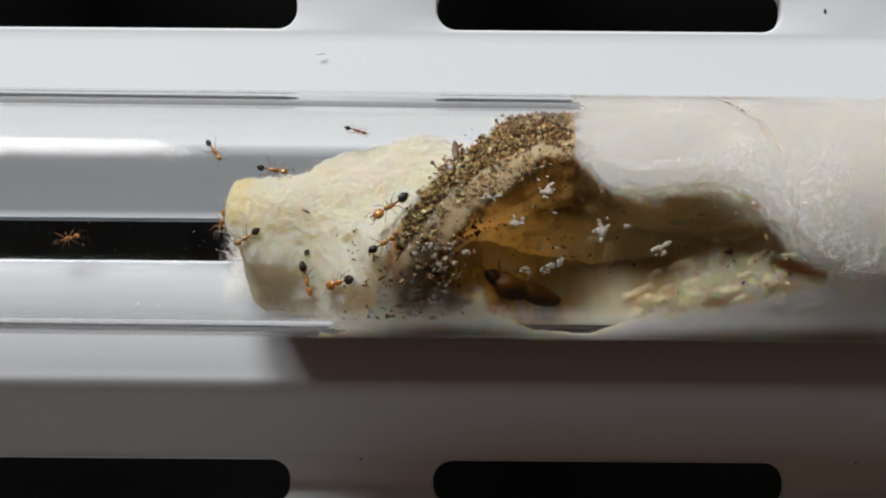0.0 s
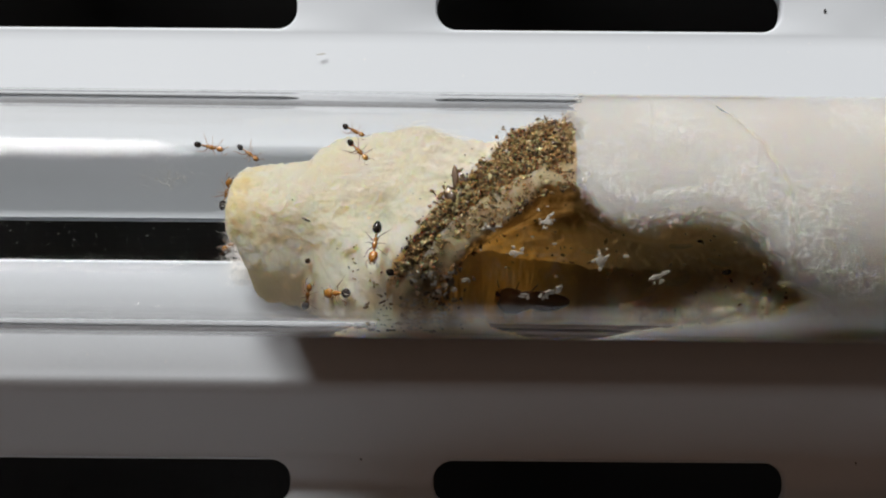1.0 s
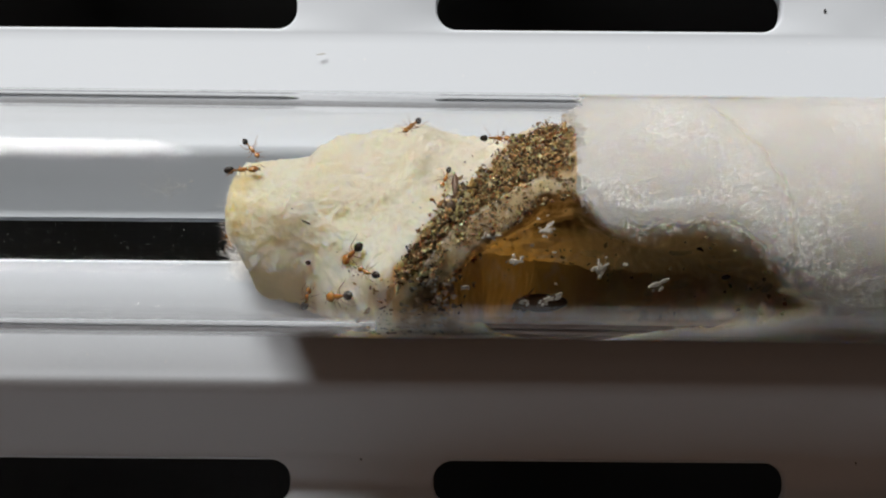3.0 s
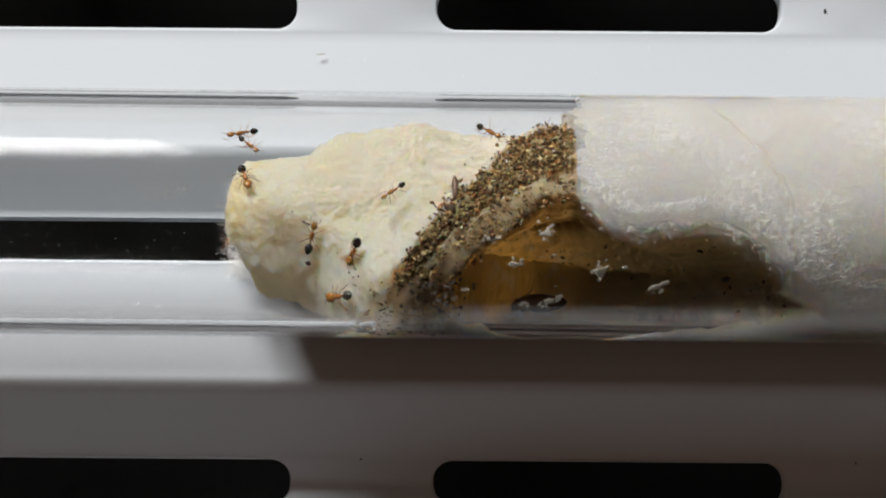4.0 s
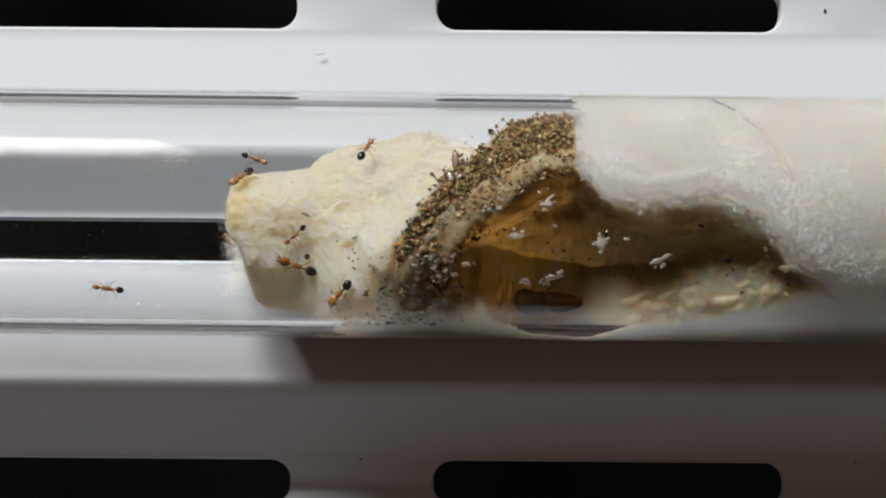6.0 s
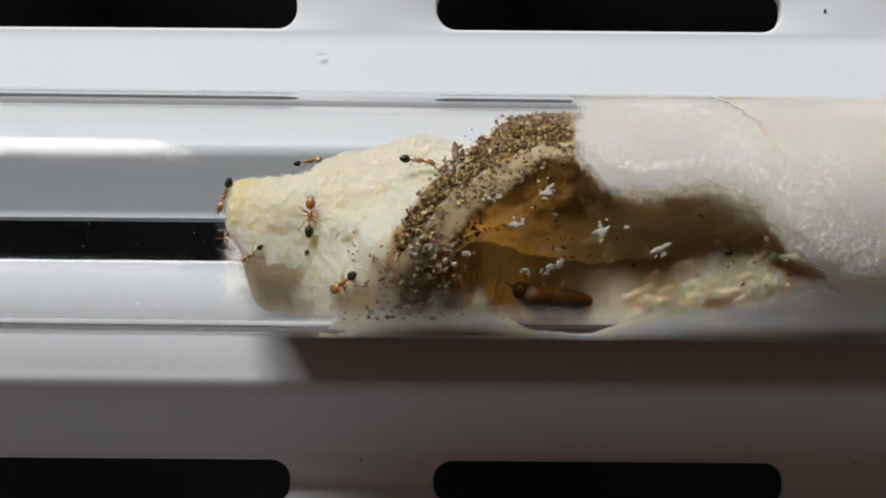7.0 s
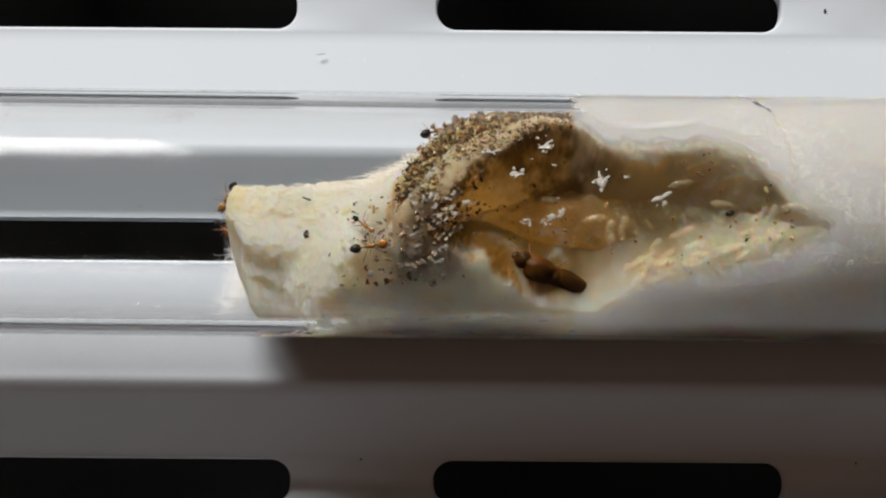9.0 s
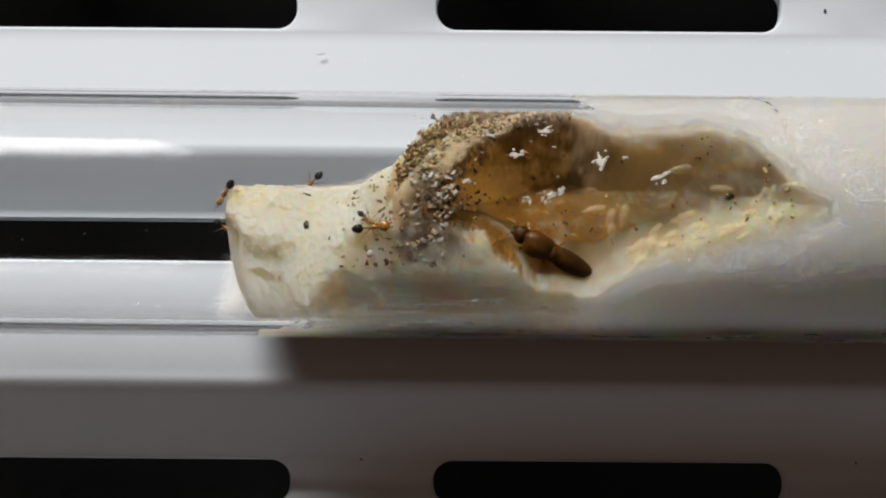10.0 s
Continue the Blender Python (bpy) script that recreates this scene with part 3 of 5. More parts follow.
def grain_points():
    """Places of soil grains: thick on the bank's crest, thinning out over the plug."""
    out = []
    clods = [(rng.uniform(712, 1000), rng.uniform(-0.6, 0.8), rng.uniform(2.5, 6.0)) for _ in range(150)]
    for i in range(10500):
        x = rng.uniform(706, 1003)
        k = rng.uniform(-0.95, 0.62) if rng.random() < 0.86 else rng.gauss(0.1, 0.8)
        if k < -1.15:
            continue
        phi = float(band(x) + k * bank(x))
        if i % 5 < 2:
            cx, ck, wide = rng.choice(clods)
            x, phi = min(1003.0, cx + rng.gauss(0, wide)), float(band(cx) + ck * bank(cx)) + rng.gauss(0, wide) / 3.4
        elif noise.noise(Vector((x * 0.045, phi * 0.15, 4))) < -0.16 + 0.22 * max(0.0, k) + 0.1 * rng.random() and rng.random() < 0.9:
            continue
        out.append((x, phi, R_IN - 1 - abs(rng.gauss(0, 6)), rng.choice((0.6, 0.8, 1.0, 1.1, 1.3, 1.5, 1.8, 2.2, 2.8)) * rng.uniform(0.8, 1.25)))
    for i in range(70):
        x = rng.uniform(730, 1000)
        phi = float(band(x) + rng.uniform(-0.5, 0.9) * bank(x))
        out.append((x, phi, R_IN - 6 - abs(rng.gauss(0, 3)), rng.uniform(3.0, 4.6)))
    for i in range(1500):
        x = rng.uniform(745, 1000)
        phi = float(band(x) - bank(x) * rng.uniform(0.9, 2.0))
        if chamber(x, phi)[1] < 12:
            out.append((x, phi, R_IN - 0.5 - abs(rng.gauss(0, 3)), rng.choice((0.7, 1.0, 1.4, 2.0, 2.8))))
    for i in range(150):
        x = min(805 + rng.gauss(0, 34), 935)
        phi = float(np.interp(x, [740, 930], [0, 55])) + rng.gauss(0, 8)
        out.append((x, phi, surface(x, phi) + rng.uniform(-1, 4), rng.uniform(1.0, 3.4)))
    for i in range(170):
        x, phi = rng.uniform(590, 720), rng.uniform(-25, 25)
        if rng.random() < (x - 580) / 160:
            out.append((x, phi, surface(x, phi) + 1, rng.uniform(1.2, 3.4)))
    for i in range(130):
        x = rng.uniform(800, 1440)
        phi = rng.uniform(-30, 60)
        d, e = chamber(x, phi)
        if e > 15:
            out.append((x, phi, surface(x, phi) + 2, rng.uniform(1.2, 3.2)))
    return out


def scatter(name, places, mat, label, category, squash=0.75, stretch=(0.5, 0.8, 1.0, 1.3, 2.0)):
    """Many loose bits in one mesh."""
    ico = bmesh.new()
    bmesh.ops.create_icosphere(ico, subdivisions=1, radius=1.0)
    base = [v.co.copy() for v in ico.verts]
    tris = [[v.index for v in f.verts] for f in ico.faces]
    ico.free()
    verts, faces = [], []
    for x, phi, r, size in places:
        m = in_tube(x, phi, r, rng.uniform(0, 360), rng.uniform(-40, 40))
        k = len(verts)
        sx, sy, sz = (size * U * rng.choice(stretch) for _ in range(3))
        off = Vector((rng.uniform(0, 50), 0, 0))
        for p in base:
            q = p * (1 + 1.25 * noise.noise(p * 1.5 + off))
            verts.append(m @ Vector((q.x * sx, q.y * sy, q.z * sz * squash)))
        faces += [[k + i for i in t] for t in tris]
    me = bpy.data.meshes.new(name)
    me.from_pydata([tuple(v) for v in verts], [], faces)
    me.materials.append(mat)
    return turns(tagged(new(name, me), label, category, kind="stuff"))


scatter("soil_grains", grain_points(), GRAIN, "brown and tan soil grains banked against the glass", "soil")


def crumb_points():
    """Places of larger crumbs that sit on the outer side of the bank."""
    out = []
    for i in range(90):
        x = rng.uniform(735, 1000)
        phi = float(band(x) + rng.uniform(-0.1, 1.0) * bank(x))
        if noise.noise(Vector((x * 0.03, phi * 0.1, 9))) > -0.05:
            out.append((x, phi, R_IN - 2 - abs(rng.gauss(0, 4)), rng.uniform(2.0, 4.2)))
    return out


def pale_points():
    """Places of the pale crumbs packed against the glass where the bank meets the chamber."""
    out = []
    for i in range(340):
        x, phi = 755 + rng.gauss(0, 28), rng.uniform(-24, 27)
        if x > 704:
            out.append((x, phi, R_IN - 2 - abs(rng.gauss(0, 5)), rng.choice((1.4, 2.0, 2.8, 3.6, 4.8, 6.0))))
    return out


scatter("pale_crumbs", pale_points(), PALE, "greyish translucent crumbs packed against the glass", "crumbs", 0.8, (0.8, 0.95, 1.1, 1.3))
scatter("dark_crumbs", crumb_points(), TWIG_DARK, "dark brown shrivelled crumbs on the soil bank", "crumbs")
scatter("amber_crumbs", crumb_points()[:40], RESIN, "translucent honey-coloured crumbs in the soil bank", "crumbs")


def fibres(name, count, pick, mat, label):
    """Loose cotton fibres that lie close under the glass."""
    bm = bmesh.new()
    for i in range(count):
        x, phi, r, turn, length, thick = pick(i)
        pts, n = [], 7
        for k in range(n):
            pts.append(in_tube(x, phi, min(r, R_IN + 10.0)).translation)
            x += math.cos(turn) * length / n
            phi += math.degrees(math.sin(turn) * length / n / R_IN)
            turn += rng.gauss(0, 0.35)
            r += rng.gauss(0, 0.4)
        tube_along(bm, pts, [thick * U * (0.35 if k in (0, n - 1) else 1.0) for k in range(n)], 3)
    ob = new(name, finish(name, bm, mat))
    return turns(tagged(ob, label, "fibres", kind="stuff"))


def wadding_fibre(i):
    while True:
        x, phi = rng.uniform(1010, 1640), rng.uniform(-110, 150)
        d, e = chamber(x, phi)
        if e < -4 and (phi > 8 or rng.random() < 0.12) and rng.random() < (1.0 if e > -45 else 0.35 + 1.6 * noise.noise(Vector((x * 0.009, phi * 0.03, 5)))):
            swirl = 1.2 + 1.1 * noise.noise(Vector((x * 0.006, phi * 0.02, 1)))
            return x, phi, R_IN + (rng.uniform(6.8, 10.0) if e < -30 else rng.uniform(0.0, 6.0)), swirl + rng.gauss(0, 0.7), rng.uniform(6, 18), rng.uniform(0.14, 0.32)


def rim_fibre(i):
    while True:
        x, phi = rng.uniform(1000, 1480), rng.uniform(-30, 70)
        d, e = chamber(x, phi)
        if -8 < e < 5:
            return x, phi, R_IN + rng.uniform(-5, 4.5), rng.uniform(0, 6.3), rng.uniform(5, 16), rng.uniform(0.12, 0.28)


def plug_fibre(i):
    while True:
        x, phi = rng.uniform(404, 700), rng.uniform(-120, 170)
        r = surface(x, phi)
        return x, phi, r + rng.uniform(0, 5), 1.1 + rng.gauss(0, 0.8), rng.uniform(10, 34), rng.uniform(0.10, 0.24)


def tail_fibre(i):
    return 412 + rng.gauss(0, 14), rng.uniform(-150, -85), rng.uniform(140, 188), rng.uniform(0, 6.3), rng.uniform(10, 30), rng.uniform(0.10, 0.22)


def crown_fibre(i):
    x = rng.uniform(530, 880)
    phi = rng.uniform(85, 155)
    up = abs(rng.gauss(0, 10)) * (0.4 + 1.2 * abs(noise.noise(Vector((x * 0.02, phi * 0.06, 3)))))
    return x, phi, min(surface(x, phi) + up, R_IN), rng.uniform(0, 6.3), rng.uniform(10, 34), rng.uniform(0.18, 0.42)


fibres("tail_fibres", 2400, tail_fibre, FIBRE, "wispy white cotton trailing under the plug end")
fibres("crown_fibres", 2000, crown_fibre, CREAM_FIBRE, "wispy cotton fibres along the plug crown")
fibres("wadding_fibres", 17000, wadding_fibre, FIBRE, "fine white cotton fibres pressed against the glass")
fibres("rim_fibres", 900, rim_fibre, FIBRE, "frayed cotton fibres round the chamber rim")
fibres("plug_fibres", 1500, plug_fibre, CREAM_FIBRE, "loose fibres lifting from the cream plug")


def flake(size, seed, hole=False, mat=FLAKE):
    """A thin ragged scale of dried film, bent to the glass, with crumbs broken off its edge."""
    bm = bmesh.new()
    pick = random.Random(seed * 13 + 1)
    pieces = [(Vector((0, 0, 0)), size * 0.72, 1.25, 0.62)]
    for i in range(2 if size < 6 else 5):
        a = pick.uniform(0, 2 * math.pi)
        pieces.append((Vector((math.cos(a) * 1.15, math.sin(a) * 0.7, 0)) * size * pick.uniform(0.55, 1.0), size * pick.uniform(0.08, 0.3), 1.0, 0.8))
    for i, (at, d, wide, high) in enumerate(pieces):
        n = 36 if i == 0 else 12
        loops = []
        for share, z in ((0.42, 0.55), (1.0, 0.35), (1.0, -0.35), (0.42, -0.5)):
            loop = []
            for k in range(n):
                a = 2 * math.pi * k / n
                p = Vector((math.cos(a), math.sin(a), seed * 3.1 + i * 7.7))
                e = 0.72 + 0.75 * noise.noise(Vector((p.x * 1.2, p.y * 1.2, p.z))) + 0.42 * noise.noise(Vector((p.x * 3.4, p.y * 3.4, p.z))) + 0.22 * noise.noise(Vector((p.x * 9, p.y * 9, p.z)))
                e = max(0.16, e) * d * (share if share == 1.0 or not hole else 0.5)
                q = at + Vector((math.cos(a) * e * wide, math.sin(a) * e * high, 0))
                loop.append(bm.verts.new(Vector((q.x, q.y, z - q.y * q.y / (2 * R_IN))) * U))
            loops.append(loop)
        for la, lb in zip(loops, loops[1:]):
            for k in range(n):
                bm.faces.new((la[k], lb[k], lb[(k + 1) % n], la[(k + 1) % n]))
        if hole and i == 0:
            for k in range(n):
                bm.faces.new((loops[3][k], loops[0][k], loops[0][(k + 1) % n], loops[3][(k + 1) % n]))
        else:
            bm.faces.new(loops[0])
            bm.faces.new(loops[3][::-1])
    return finish("flake", bm, mat)


def place_flake(x, phi, size, seed, spin=0.0, hole=False, r=R_IN - 0.4, mat=FLAKE):
    ob = new("flake", flake(size, seed, hole, mat))
    tagged(ob, "thin off-white flake stuck to the inside of the glass" if mat is FLAKE else "white smear of cotton fluff on the glass", "flake", "flakes on the glass")
    turns(ob, in_tube(x, phi, r, spin))


for x, phi, size, seed, spin in ((953, 47.8, 19, 1, 20), (1045, 29.0, 20, 2, 50), (906, 32.0, 16, 3, 10), (1146, 21.2, 18, 4, 25), (866, 44.9, 17, 5, 0),
                                 (962, 11.0, 15, 7, 30), (978, 12.6, 11, 8, 80), (822, 18.0, 9, 9, 15), (941, 53, 5, 10, 0), (969, 37, 5, 11, 0), (1086, 31, 6, 12, 0)):
    place_flake(x, phi, size, seed, spin)
place_flake(922, 8.6, 12, 6, 0, True)
for i in range(34):
    place_flake(rng.uniform(722, 818), rng.uniform(-22, 22), rng.uniform(3, 10), 20 + i, rng.uniform(0, 360))
for i in range(16):
    place_flake(rng.uniform(700, 1000), float(rng.uniform(20, 62)), rng.uniform(1.5, 3.5), 70 + i, 0)
for i in range(64):
    place_flake(rng.uniform(570, 1120), rng.uniform(-108, -42), rng.uniform(4, 16), 100 + i, rng.uniform(-25, 25), mat=SMEAR)


# ---- brood ----
def larva_mesh(length, fat, bend, seed):
    bm = bmesh.new()
    n, sides, rings = 12, 12, []
    for i in range(n + 1):
        s = i / n
        rad = fat * max(0.02, math.sin(math.pi * min(max(s, 0.0), 1.0)) ** 0.38) * (0.72 + 0.4 * s) * (1 + 0.05 * math.cos(s * 2 * math.pi * 8))
        a = bend * (s - 0.5)
        c = Vector((math.sin(a) / max(bend, 0.01) * length, 0, (1 - math.cos(a)) / max(bend, 0.01) * -length + fat * 0.6))
        ax = Vector((math.cos(a), 0, -math.sin(a)))
        e1, e2 = Vector((0, 1, 0)), ax.cross(Vector((0, 1, 0)))
        rings.append([bm.verts.new((c + rad * (math.cos(k * 2 * math.pi / sides) * e1 + math.sin(k * 2 * math.pi / sides) * e2)) * U) for k in range(sides)])
    for r0, r1 in zip(rings, rings[1:]):
        for k in range(sides):
            bm.faces.new((r0[k], r0[(k + 1) % sides], r1[(k + 1) % sides], r1[k]))
    bm.faces.new(rings[0][::-1])
    bm.faces.new(rings[-1])
    return finish("larva", bm, LARVA)


BROOD = [larva_mesh(50, 8.6, 0.5, 1), larva_mesh(38, 7.0, 0.9, 2), larva_mesh(29, 5.6, 1.3, 3), larva_mesh(46, 9.5, 0.25, 4), larva_mesh(18, 4.2, 0.8, 5)]


def place_larva(k, x, phi, spin, lift=-1.5):
    ob = new("larva", BROOD[k])
    label = ("long pale yellow larva lying on the chamber floor", "curled pale yellow larva among the brood", "small glossy cream larva among the brood",
             "plump white pupa lying in the chamber", "tiny glossy egg-white larva in the brood heap")[k]
    tagged(ob, label, "larva", "brood in the chamber")
    turns(ob, in_tube(x, phi, surface(x, phi) + lift, spin))


for k, x, phi, spin in ((0, 1047, 12, 8), (3, 1071, -2, 85), (3, 1074, -17, 95), (0, 1255, 21, -6), (1, 1303, 11, 40), (1, 1320, 16, 55), (1, 1332, 16, 60),
                        (0, 1262, -4, 5), (0, 1366, 17, 0), (1, 1203, -4, 20), (0, 1186, 34, 12), (0, 960, 38, 3), (3, 1092, 3, 80), (1, 1140, -8, 50), (1, 1160, -10, 35)):
    place_larva(k, x, phi, spin, -6.5)
for i in range(34):
    x = rng.uniform(1085, 1350)
    low = float(np.interp(x, [1075, 1100, 1200, 1300, 1400], [-27, -22, -15, -8, 0]))
    place_larva(rng.choice((0, 1, 1, 2, 2, 4)), x, low + abs(rng.gauss(0, 6)), rng.gauss(25, 40), rng.uniform(-10.0, -6.0))


# ---- scraps ----
def scrap(name, size, mat, place, label, category, wob=0.4):
    bm = bmesh.new()
    blob(bm, (0, 0, 0), [s * U for s in size], 12, 8, None, wob)
    ob = new(name, finish(name, bm, mat))
    tagged(ob, label, category)
    turns(ob, place)
    return ob


scrap("seed", (8, 5, 4), DARK, in_tube(1264, 15, 150, 10), "small black oval seed on the chamber wall", "seed", 0.1)
scrap("wood_chip", (6, 20, 5), TWIG, in_tube(804, 69, R_IN - 4.5, 4), "brown blunt scrap standing in the soil bank", "chip")
scrap("wood_chip", (9, 15, 6), TWIG_DARK, in_tube(797, 60, R_IN - 5, 20), "dark shrivelled scrap in the soil bank", "chip")
scrap("wood_chip", (8, 11, 6), TWIG_DARK, in_tube(812, 61, R_IN - 6, -40), "dark shrivelled scrap in the soil bank", "chip")
scrap("wood_chip", (9, 2.0, 1.6), TWIG, in_tube(547, 46, surface(547, 46) + 1, -25), "thin brown splinter on the cream cotton", "splinter", 0.2)
scrap("wood_chip", (5, 7, 3), TWIG, in_tube(550, -8, surface(550, -8) + 1, 0), "brown crumb lodged in a cotton fold", "crumb")
scrap("wood_chip", (6, 4, 2.5), TWIG, in_tube(972, 106, R_IN - 3, 20), "reddish crumb stuck to the glass", "crumb")
scrap("wood_chip", (2.4, 2, 2), DARK, in_tube(715, 64, surface(715, 64) + 1, 0), "black speck on the cream cotton", "speck")
scrap("wood_chip", (6, 6, 4), FLAKE, in_tube(664, -18, R_IN - 4, 0), "grey crumb resting against the glass", "crumb")
for x, phi in ((39, 70), (150, 40), (262, 62), (310, 67), (190, 20), (120, 8), (90, -12), (230, -30), (440, 75), (535, 57), (60, 95), (330, 100), (205, -5), (285, 15)):
    scrap("speck", (1.5, 1.1, 0.8), TWIG if x % 2 else FLAKE, in_tube(x, phi, R_IN - 1, 0), "tiny speck of dirt on the glass", "speck", 0.3)


# ---- ants ----
def leg_mesh(reach, side, lean):
    """One leg from its hip: up to the knee, down to the foot."""
    bm = bmesh.new()
    knee = Vector((lean * 0.45, side * 0.16, 0.10)) * reach
    shin = Vector((lean * 0.95, side * 0.34, -0.05)) * reach
    foot = Vector((lean * 1.15, side * 0.44, -0.115)) * reach
    t = 0.014 * reach
    tube_along(bm, [(0, 0, 0), knee * 0.5 + Vector((0, 0, 0.02)) * reach, knee, (knee + shin) / 2, shin, foot], [t * 1.3, t * 1.5, t * 0.9, t, t * 0.7, t * 0.4], 6)
    return finish("leg", bm, LEG)


def build_ant(length, head, label, gaster=1.0):
    """A worker facing +x; length: from gaster to head; head: size of its head."""
    s = length * U
    ant = new("ant")
    tagged(ant, label, "ant", "worker ants")
    z = 0.115 * s
    bm = bmesh.new()
    blob(bm, (0.04 * s, 0, z), (0.18 * s, 0.082 * s, 0.082 * s), 16, 10, lambda p: (p.x, p.y * (1 + 0.28 * p.x), p.z * (1 + 0.25 * p.x) + 0.25 * p.x))
    blob(bm, (-0.08 * s, 0, z * 0.98), (0.09 * s, 0.062 * s, 0.062 * s), 12, 8)
    tube_along(bm, [(0.18 * s, 0, z), (0.30 * s, 0, z * 0.98)], [0.035 * s, 0.028 * s], 8)
    part("thorax", bm, AMBER, ant)
    bm = bmesh.new()
    blob(bm, (-0.19 * s, 0, z * 0.95), (0.045 * s, 0.036 * s, 0.046 * s), 10, 8)
    blob(bm, (-0.265 * s, 0, z * 0.95), (0.04 * s, 0.042 * s, 0.044 * s), 10, 8)
    tube_along(bm, [(-0.12 * s, 0, z * 0.9), (-0.2 * s, 0, z * 0.9), (-0.33 * s, 0, z * 0.9)], [0.022 * s, 0.018 * s, 0.022 * s], 6)
    part("petiole", bm, AMBER, ant)
    bm = bmesh.new()
    blob(bm, (-0.49 * s, 0, z * 1.05), (0.205 * s * gaster, 0.152 * s * gaster, 0.142 * s * gaster), 20, 14, lambda p: (p.x, p.y * (1 + 0.22 * p.x - 0.1 * p.x * p.x), p.z * (1 + 0.2 * p.x)))
    part("gaster", bm, DARK, ant, "glossy black gaster")
    bm = bmesh.new()
    h = head * s
    blob(bm, (0.29 * s + h, 0, z), (h, h * 0.86, h * 0.62), 18, 12, lambda p: (p.x - 0.12 * (1 - p.y * p.y) * (p.x < -0.5), p.y * (1.02 - 0.16 * p.x), p.z))
    hd = part("head", bm, AMBER, ant)
    for side in (1, -1):
        bm = bmesh.new()
        blob(bm, (0.29 * s + h * 1.15, side * h * 0.74, z + h * 0.2), (h * 0.17, h * 0.1, h * 0.15), 8, 6)
        part("eye", bm, DARK, hd, "small black eye")
        bm = bmesh.new()
        x0 = 0.29 * s + 1.9 * h
        tube_along(bm, [(x0, side * h * 0.5, z * 0.95), (x0 + h * 0.32, side * h * 0.42, z * 0.9), (x0 + h * 0.48, side * h * 0.08, z * 0.88)], [h * 0.15, h * 0.13, h * 0.04], 6)
        part("mandible", bm, TWIG, hd)
        bm = bmesh.new()
        x1 = 0.29 * s + 1.55 * h
        tube_along(bm, [(x1, side * h * 0.3, z + h * 0.4), (x1 + 0.07 * s, side * 0.17 * s, z + 0.09 * s), (x1 + 0.17 * s, side * 0.2 * s, z + 0.03 * s), (x1 + 0.27 * s, side * 0.17 * s, z - 0.02 * s)],
                   [0.009 * s, 0.008 * s, 0.009 * s, 0.012 * s], 6)
        part("antenna", bm, LEG, hd)
    for i, (x, lean) in enumerate(((0.14, 0.30), (0.05, -0.06), (-0.04, -0.34))):
        for side in (1, -1):
            leg = new("leg", leg_mesh(s * (0.84, 0.80, 0.98)[i], side, lean))
            leg.parent = ant
            leg.location = (x * s, side * 0.05 * s, z * 0.85)
    return ant


BIG = "amber worker ant with a large head and glossy black gaster"
MID = "amber worker ant with a glossy black gaster"
SMALL = "small slender amber worker ant with a dark gaster"
stray_ant = build_ant(44, 0.125, SMALL, 0.76)
glass_ant = build_ant(40, 0.12, SMALL, 0.76)
climb_ant = build_ant(47, 0.14, MID)
end_ant = build_ant(50, 0.18, BIG)
end2_ant = build_ant(40, 0.13, MID)
major_ant = build_ant(52, 0.185, BIG)
low_ant = build_ant(49, 0.185, BIG)
shy_ant = build_ant(42, 0.12, MID)
small_ant = build_ant(40, 0.12, SMALL, 0.76)
rim_ant = build_ant(44, 0.125, SMALL, 0.76)
visitor_ant = build_ant(44, 0.12, SMALL, 0.76)
ANTS = (stray_ant, glass_ant, climb_ant, end_ant, end2_ant, major_ant, low_ant, shy_ant, small_ant, rim_ant, visitor_ant)


